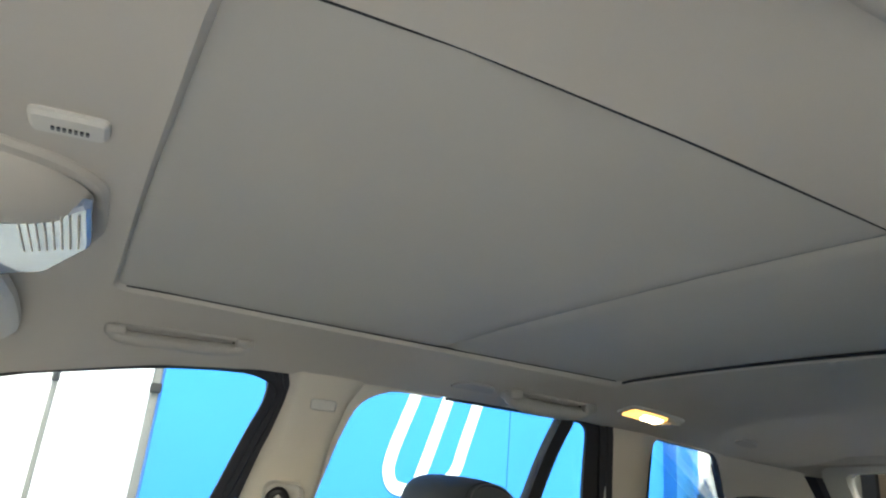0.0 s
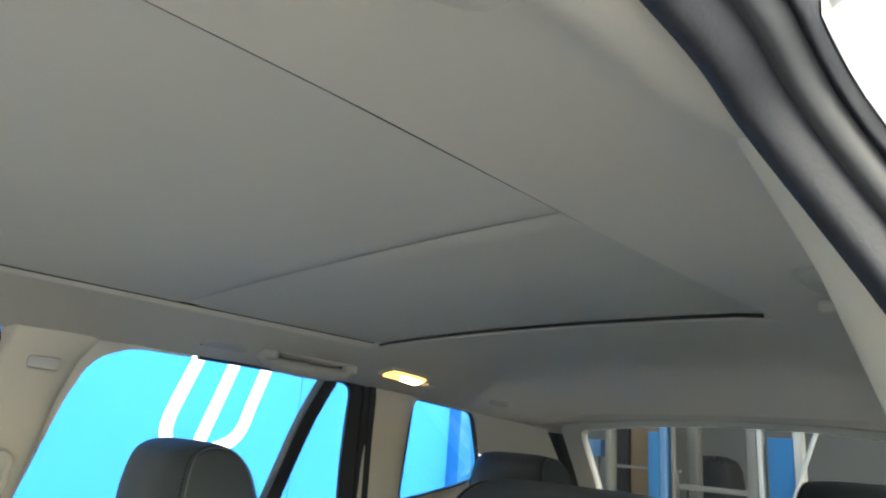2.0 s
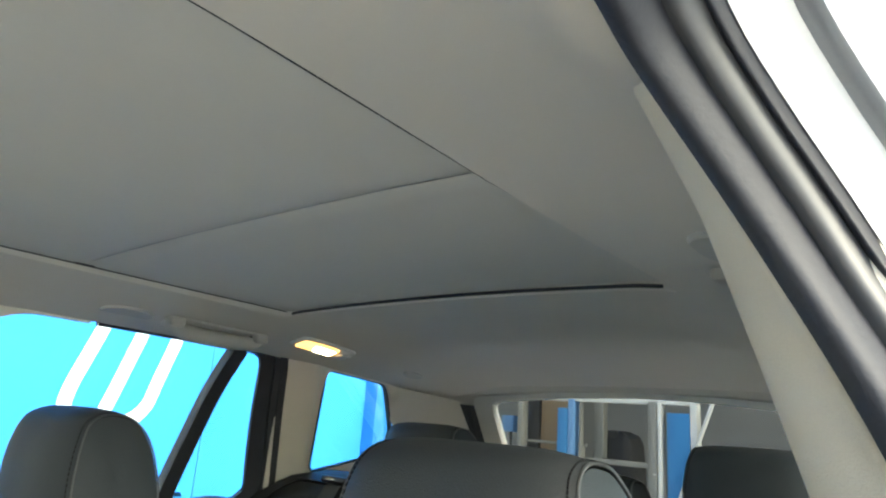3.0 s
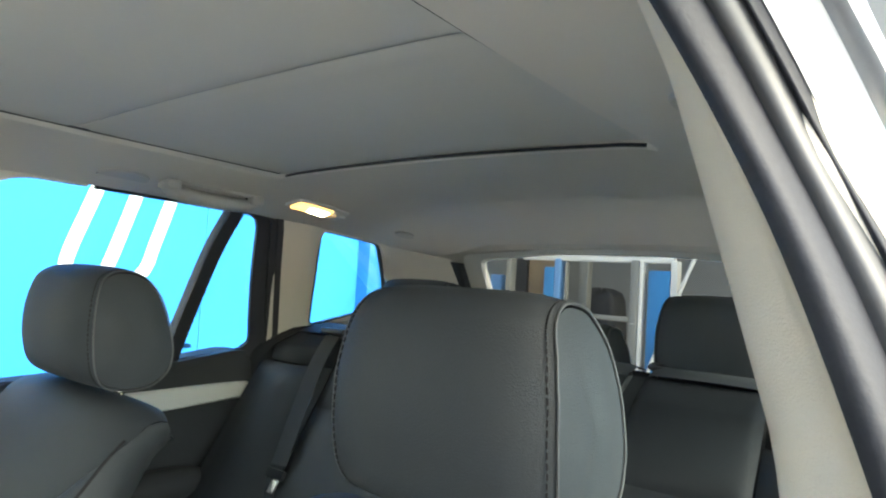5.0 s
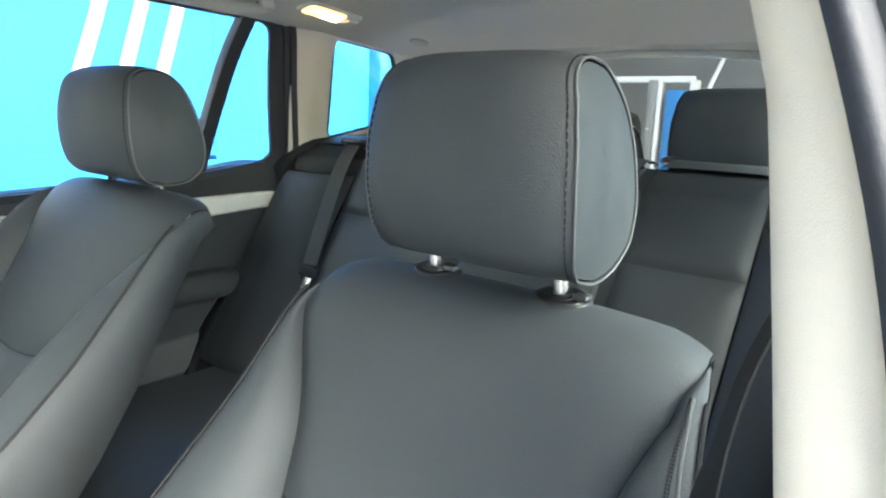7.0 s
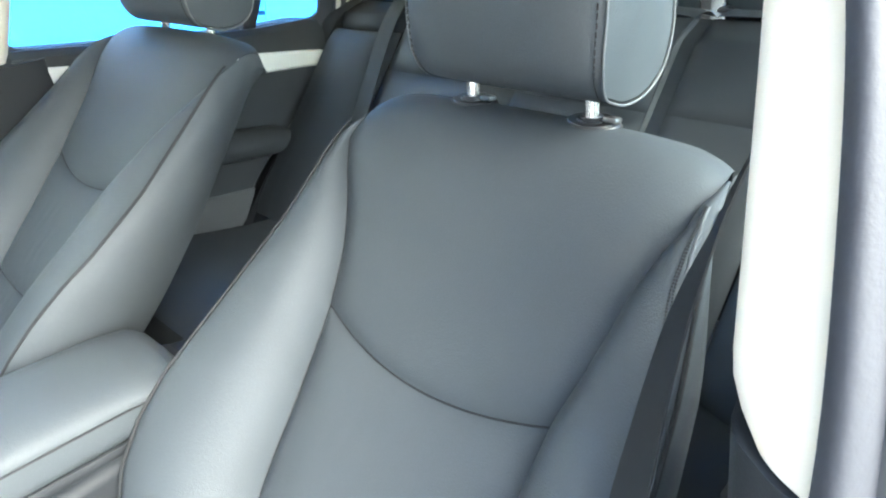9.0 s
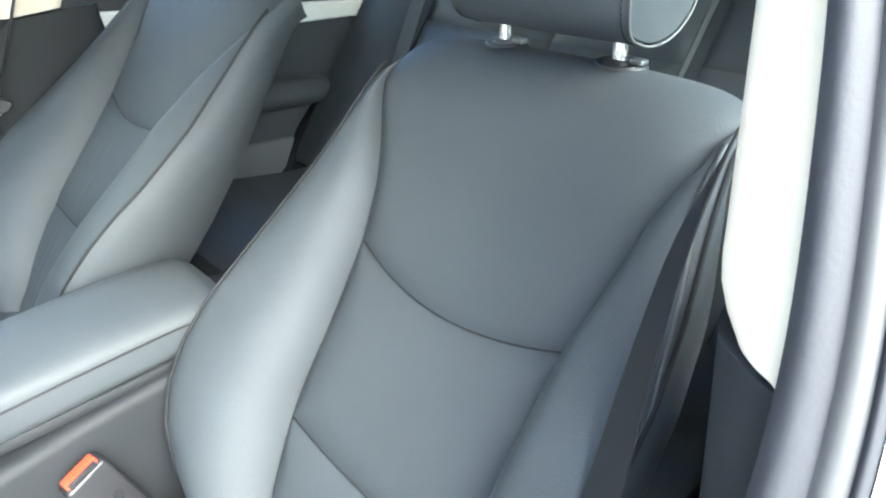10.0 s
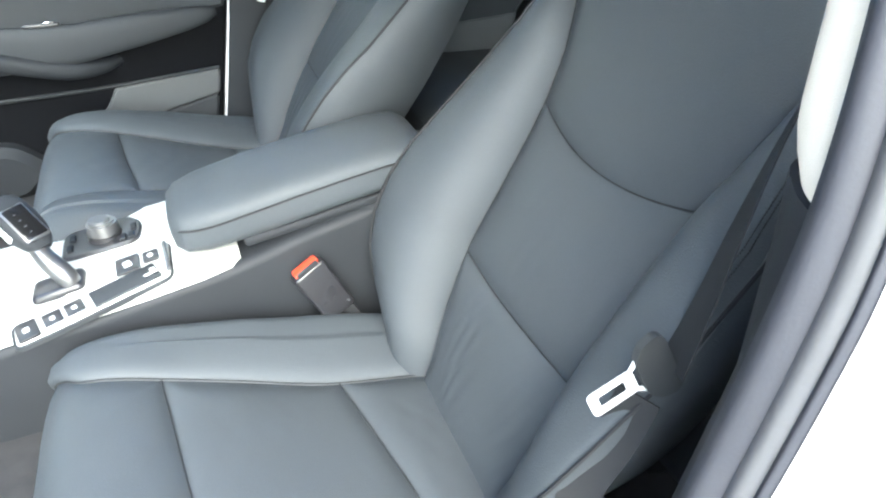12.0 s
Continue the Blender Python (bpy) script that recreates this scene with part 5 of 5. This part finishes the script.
# ---- seat belts ----
def belt_tongue(parent, at, turn):
    n, d = Vector(turn[0]).normalized(), Vector(turn[1]).normalized()
    w = n.cross(d)
    m = Matrix.Translation(at) @ Matrix((w, n, d)).transposed().to_4x4()

    def place(bm):
        bmesh.ops.transform(bm, matrix=m, verts=bm.verts)
        return bm
    outer = rounded([(-0.012, 0), (-0.012, 0.045), (0.012, 0.045), (0.012, 0)], 0.006)
    inner = rounded([(-0.006, 0.010), (-0.006, 0.036), (0.006, 0.036), (0.006, 0.010)], 0.002)
    rows = [[(q[0], 0.0012, q[1]), (p[0], 0.0012, p[1]), (p[0], -0.0012, p[1]), (q[0], -0.0012, q[1])] for p, q in zip(outer, inner)]
    part("tongue", place(grid(rows, close_u=True, close_v=True)), STEEL, parent, "bright steel belt tongue", smooth=False)
    for sx in (-1, 1):
        part("tongue_wing", place(tube([(sx * 0.010, 0, 0.002), (sx * 0.016, 0, -0.006), (sx * 0.022, 0, -0.012)], 0.0022, 8)), STEEL, parent, "bright steel wing")
    grip = [(-0.018, -0.004), (0.018, -0.004), (0.030, -0.014), (0.033, -0.030), (0.027, -0.036), (-0.027, -0.036), (-0.033, -0.030), (-0.030, -0.014)]
    part("grip", place(slab(dense(rounded(grip, 0.005), 40), 1, -0.006, 0.006, 0.003, lambda s, a, b, d: (a, d, b))), GRIP, parent, "dark grey plastic belt grip")


def front_belt(s):
    b = thing("seat_belt", (s * 0.70, -0.26, 0.43), "dark woven seat belt hanging beside the front seat", "seat belt", "front seat belts")
    if s > 0:
        up = [(0.722, -0.150, 1.28), (0.676, -0.165, 1.17), (0.665, -0.192, 1.105), (0.664, -0.230, 1.04), (0.669, -0.262, 0.955), (0.674, -0.287, 0.872), (0.676, -0.304, 0.822)]
        down = [(0.672, -0.330, 0.794), (0.673, -0.339, 0.770), (0.674, -0.352, 0.742), (0.677, -0.380, 0.695), (0.692, -0.398, 0.62), (0.706, -0.380, 0.48)]
        at, turn = (0.674, -0.340, 0.820), ((-1, 0.1, -0.2), (0.0, -0.92, -0.39))
    else:
        up = [(-0.680, -0.262, 1.280), (-0.705, -0.310, 1.14), (-0.712, -0.352, 1.01), (-0.706, -0.392, 0.90), (-0.700, -0.404, 0.862)]
        down = [(-0.698, -0.410, 0.845), (-0.700, -0.412, 0.74), (-0.695, -0.400, 0.60), (-0.70, -0.36, 0.48)]
        at, turn = (-0.692, -0.414, 0.874), ((1, 0, 0.1), (0, -0.35, -0.94))
    turned = [(math.cos(q), math.sin(q), 0) for q in (radians(interp(f, (0, 103), (0.35, 111), (0.5, 126), (0.72, 144), (1, 162))) for f in np.linspace(0, 1, 30))]
    part("strap", band(smooth_curve(up, 30), 0.047 if s < 0 else 0.041, 0.0016, (1, 0.12 * s, 0) if s < 0 else turned), BELT, b)
    part("lap_strap", band(smooth_curve(down, 24), 0.047 if s < 0 else 0.040, 0.0016, (1, 0.45 * s, 0.1) if s < 0 else (0.87, 0.47, -0.27)), BELT, b)
    belt_tongue(b, at, turn)


front_belt(1)
front_belt(-1)


def buckle(s):
    b = thing("belt_buckle", (s * 0.135, -0.47, 0.46), "black belt buckle with a red release button on a short strap", "belt buckle", "front belt buckles")
    m = Matrix.Translation((s * 0.130, -0.506, 0.578)) @ Euler((radians(24), radians(-8 * s), radians(10 * s))).to_matrix().to_4x4() @ Matrix.Scale(1.12, 4)

    def place(bm):
        bmesh.ops.transform(bm, matrix=m, verts=bm.verts)
        return bm
    body = part("housing", place(box(0, 0, 0, 0.026, 0.050, 0.092, 0.005, None, 3)), PLASTIC_S, b, "black buckle housing")
    part("button", place(box(0, 0, 0.045, 0.018, 0.040, 0.012, 0.003)), RED, b, "red release button")
    part("slot", place(box(0.010 * s, 0, 0.0475, 0.004, 0.034, 0.008, 0.001)), PLASTIC_S, b)
    for y in (-0.017, 0.017):
        part("rivet", place(cylinder((0.0132 * s, y, -0.034), (s, 0, 0), 0.0022, 0.002, 10)), CHROME, body)
    part("strap", band([(s * 0.130, -0.484, 0.533), (s * 0.138, -0.456, 0.48), (s * 0.143, -0.436, 0.41)], 0.042, 0.006, (0, 1, 0.3)), BELT, b)


buckle(1)
buckle(-1)


def rear_belt(s):
    b = thing("seat_belt", (s * 0.49, 0.50, 0.66), "dark woven seat belt lying down the rear seat back", "seat belt", "rear seat belts")
    pts = [(s * 0.531, 0.630, 1.205), (s * 0.529, 0.608, 1.19), (s * 0.522, 0.561, 1.129), (s * 0.497, 0.492, 1.024), (s * 0.485, 0.438, 0.915)]
    part("strap", band(smooth_curve(pts, 24), 0.047, 0.002, (1, 0.1, 0)), BELTGREY, b)
    part("guide", box(s * 0.531, 0.638, 1.204, 0.085, 0.06, 0.016, 0.006, (-20, 0, 0), 3), PLASTIC_S, b, "black belt guide")
    part("tongue_grip", box(s * 0.483, 0.430, 0.897, 0.060, 0.014, 0.022, 0.005, (-30, 0, 0)), PLASTIC, b)
    part("tongue", box(s * 0.482, 0.422, 0.872, 0.024, 0.003, 0.034, 0.001, (-30, 0, 0)), POST, b, "steel belt tongue")
    part("tongue_hole", box(s * 0.482, 0.421, 0.868, 0.012, 0.002, 0.012, 0.0005, (-30, 0, 0)), PLASTIC, b)
    part("hanging_strap", band([(s * 0.492, 0.430, 0.888), (s * 0.499, 0.398, 0.80), (s * 0.503, 0.353, 0.70)], 0.047, 0.002, (1, 0, 0)), BELTGREY, b)


rear_belt(-1)


# ---- roof fittings ----
def grab_handle(s, y0, y1, x=0.540, fat=1.0, k=1.0):
    """Folded roof handle; k below 1 makes it hug the roof."""
    h = thing("grab_handle", (s * 0.55, (y0 + y1) / 2, 1.50), "pale folded grab handle on the roof rail", "grab handle", "grab handles")

    def at(y, dx, dz):
        return Vector((s * (x + dx), y, roof_z(x, y) + dz * fat * k))
    if k > 0.55:
        recess = dense(rounded([(y0 - 0.012, -0.022), (y0 + 0.02, -0.026), (y1 - 0.02, -0.026), (y1 + 0.012, -0.022), (y1 + 0.012, 0.020), (y0 - 0.012, 0.020)], 0.014), 60)
        part("base_plate", slab(recess, 1, -0.004, 0.004, 0.002, lambda q, a, b, d: (s * (x + b * 0.86 * k), a, roof_z(x + b * 0.86 * k, a) - d)), HANDLE, h)
    c = smooth_curve([at(y0, -0.012, 0.000), at(y0 + 0.012, 0.000, -0.011), at(y0 + 0.05, 0.004, -0.015), at((y0 + y1) / 2, 0.005, -0.016), at(y1 - 0.05, 0.004, -0.015), at(y1 - 0.012, 0.000, -0.011), at(y1, -0.012, 0.000)], 40)
    radii = [(0.0120 + 0.003 * math.sin(i / 39 * math.pi)) * fat ** 0.7 for i in range(40)]
    if k <= 0.55:
        radii = [0.015 * (1 - abs(i / 19.5 - 1) ** 6) ** 0.5 + 0.001 for i in range(40)]
    part("grip", tube(c, radii, 12, None, 0.9 * k), HANDLE, h, "pale plastic grip")
    if k > 0.55:
        for y in (y0 + 0.006, y1 - 0.006):
            part("hinge_cover", box(s * (x - 0.006), y, roof_z(x, y) - 0.006 * k, 0.044, 0.032, 0.020 * k, 0.006 * k, None, 3), HANDLE, h)
            part("hinge_gap", box(s * (x + 0.010), y + (0.015 if y < (y0 + y1) / 2 else -0.015), roof_z(x + 0.01, y) - 0.007 * fat * k, 0.028 * fat, 0.007 * fat, 0.016 * fat * k, 0.001), PLASTIC_S, h, "dark hinge gap")


grab_handle(-1, -0.635, -0.415, 0.540, 1.35, 0.75)
grab_handle(-1, 0.145, 0.356, 0.540, 1.35)
grab_handle(1, -0.640, -0.400, 0.596, 0.9, 0.55)
grab_handle(1, 0.145, 0.356, 0.540, 1.0, 0.6)
for side in (-1, 1):
    cx, cy = 0.540, -0.004
    cv = thing("hook_cover", (side * 0.54, 0.07, 1.52), "small half-round pale cover on the roof rail", "cover", "roof rail covers")
    half = dense(rounded([(0.020, 0.026), (0.120, 0.026), (0.118, 0.000), (0.095, -0.020), (0.045, -0.020), (0.022, 0.002)], 0.014), 40)
    part("cover", slab(half, 1, -0.002, 0.005, 0.002, lambda q, a, b, d, side=side: (side * (cx + b * 0.9), a + cy, roof_z(cx + b * 0.9, a + cy) - d)), HANDLE, cv)
    part("gap", tube([(side * (cx + 0.023), y + cy, roof_z(cx + 0.023, y + cy) - 0.002) for y in (0.022, 0.05, 0.085, 0.118)], 0.0016, 6), PLASTIC_S, cv, "dark gap line")


def reading_lamp(s, lit):
    l = thing("roof_lamp", (s * 0.50, 0.51, 1.50), "warm glowing rear reading lamp in a pale roof bezel" if lit else "unlit rear reading lamp in a pale roof bezel", "roof lamp", "rear roof lamps")
    o = rounded([(0.431, -0.030), (0.595, -0.030), (0.595, 0.030), (0.431, 0.030)], 0.014)
    part("bezel", slab(dense(o, 50), 1, -0.004, 0.006, 0.003, lambda q, a, b, d: (s * (0.50 + b), a, roof_z(0.50 + b, a) - d)), TRIM, l)
    o = rounded([(0.442, -0.022), (0.548, -0.022), (0.548, 0.022), (0.442, 0.022)], 0.008)
    part("lens", slab(dense(o, 40), 1, 0.0, 0.011, 0.003, lambda q, a, b, d: (s * (0.50 + b), a, roof_z(0.50 + b, a) - d)), LAMPGLOW if lit else LENS, l, "glowing warm lens" if lit else "clear lens")
    o = rounded([(0.478, -0.016), (0.540, -0.016), (0.540, 0.016), (0.490, 0.016)], 0.006)
    part("bulb", slab(dense(o, 30), 1, 0.010, 0.0125, 0.001, lambda q, a, b, d: (s * (0.50 + b), a, roof_z(0.50 + b, a) - d)), LAMPCORE if lit else LENS, l, "bright bulb behind the lens" if lit else "dark bulb")
    part("switch", box(s * 0.50, 0.572, roof_z(0.50, 0.572) - 0.007, 0.034, 0.030, 0.006, 0.002), TRIM, l)


reading_lamp(-1, True)
reading_lamp(1, False)
clip = thing("roof_clip", (-0.50, 0.83, 1.47), "small pale oval clip on the headliner", "clip")
part("disc", slab(dense([(0.83 + 0.035 * math.cos(a), 0.018 * math.sin(a)) for a in np.linspace(0, 2 * math.pi, 24)[:-1]], 24), 1, -0.003, 0.005, 0.002, lambda q, a, b, d: (-0.50 + b, a, roof_z(-0.50 + b, a) - d)), HANDLE, clip)


def overhead_console():
    o = thing("overhead_console", (0, -0.76, 1.53), "overhead console with a blue-grey ribbed lamp lens", "overhead console")
    at = lambda q, a, b, d: (a * 1.06 - 0.077, b * 1.10 + 0.034, roof_z(a * 1.06 - 0.077, b * 1.10 + 0.034) - d)
    out = rounded([(-0.22, -0.96), (0.20, -0.96), (0.21, -0.75), (0.165, -0.66), (0.12, -0.632), (-0.03, -0.632), (-0.17, -0.67), (-0.235, -0.76)], 0.03)
    part("housing", slab(dense(out, 90), 1, -0.003, 0.006, 0.004, at), LINER, o)
    bulge = []
    for f in np.linspace(0, 1, 10):
        bulge.append([(0.018 + 0.096 * math.cos(q) * math.cos(f * 1.5), -0.818 + 0.146 * math.sin(q) * math.cos(f * 1.5), roof_z(0.06, -0.77) - 0.002 - 0.038 * math.sin(f * 1.5)) for q in np.linspace(0, 2 * math.pi, 33)[:-1]])
    part("bulge", grid(bulge, close_u=True), LINER, o, "beige rounded lamp housing")
    lens = rounded([(0.125, -0.642), (-0.02, -0.642), (-0.15, -0.685), (-0.205, -0.75), (-0.205, -0.90), (0.02, -0.90), (0.022, -0.712), (0.07, -0.672)], 0.012)
    part("lens", slab(dense(lens, 80), 1, 0.016, 0.026, 0.003, at), LENS, o, "blue-grey clear lamp lens")
    part("bulb_cover", slab(dense(rounded([(-0.19, -0.755), (-0.05, -0.715), (-0.03, -0.90), (-0.19, -0.90)], 0.03), 50), 1, 0.020, 0.032, 0.006, at), WHITE, o, "milky white lamp cover")
    for i in range(8):
        y = -0.650 - 0.0068 * i
        part("lens_rib", tube([at(1, x - 0.006 * i, y - 0.02 * (0.08 - x), 0.0270) for x in (-0.020, 0.02, 0.06, 0.095)], 0.0010, 6), TRIM, o, "pale lens rib")


overhead_console()


def microphone():
    m = thing("microphone_cover", (0.175, -0.69, 1.565), "small pale slotted microphone cover on the headliner", "microphone cover")
    at = lambda q, a, b, d: (a, b, roof_z(a, b) - d)
    part("plate", slab(dense(rounded([(0.156, -0.716), (0.192, -0.716), (0.193, -0.664), (0.157, -0.664)], 0.008), 40), 1, -0.002, 0.006, 0.003, at), TRIM, m)
    for i in range(7):
        y = -0.700 + 0.0037 * i
        part("slot", box(0.172, y, roof_z(0.172, y) - 0.0065, 0.005, 0.0022, 0.002), PLASTIC_S, m, "dark slot")


microphone()


def sun_visor(s):
    v = thing("sun_visor", (s * 0.36, -0.86, 1.51), "folded grey sun visor under the headliner", "sun visor", "sun visors")
    out = rounded([(0.17, -0.985), (0.545, -0.965), (0.56, -0.77), (0.53, -0.725), (0.24, -0.740), (0.165, -0.80)], 0.03)
    part("panel", slab(dense(out, 70), 1, 0.010, 0.030, 0.007, lambda q, a, b, d: (s * a, b - 0.035, roof_z(a, b - 0.035) - d)), TRIM, v)
    part("pivot", tube([(s * 0.548, -0.95, roof_z(0.548, -0.95) + 0.01), (s * 0.548, -0.95, roof_z(0.548, -0.95) - 0.02), (s * 0.50, -0.955, roof_z(0.50, -0.955) - 0.02)], 0.006, 8), TRIM, v)


sun_visor(-1)
sun_visor(1)
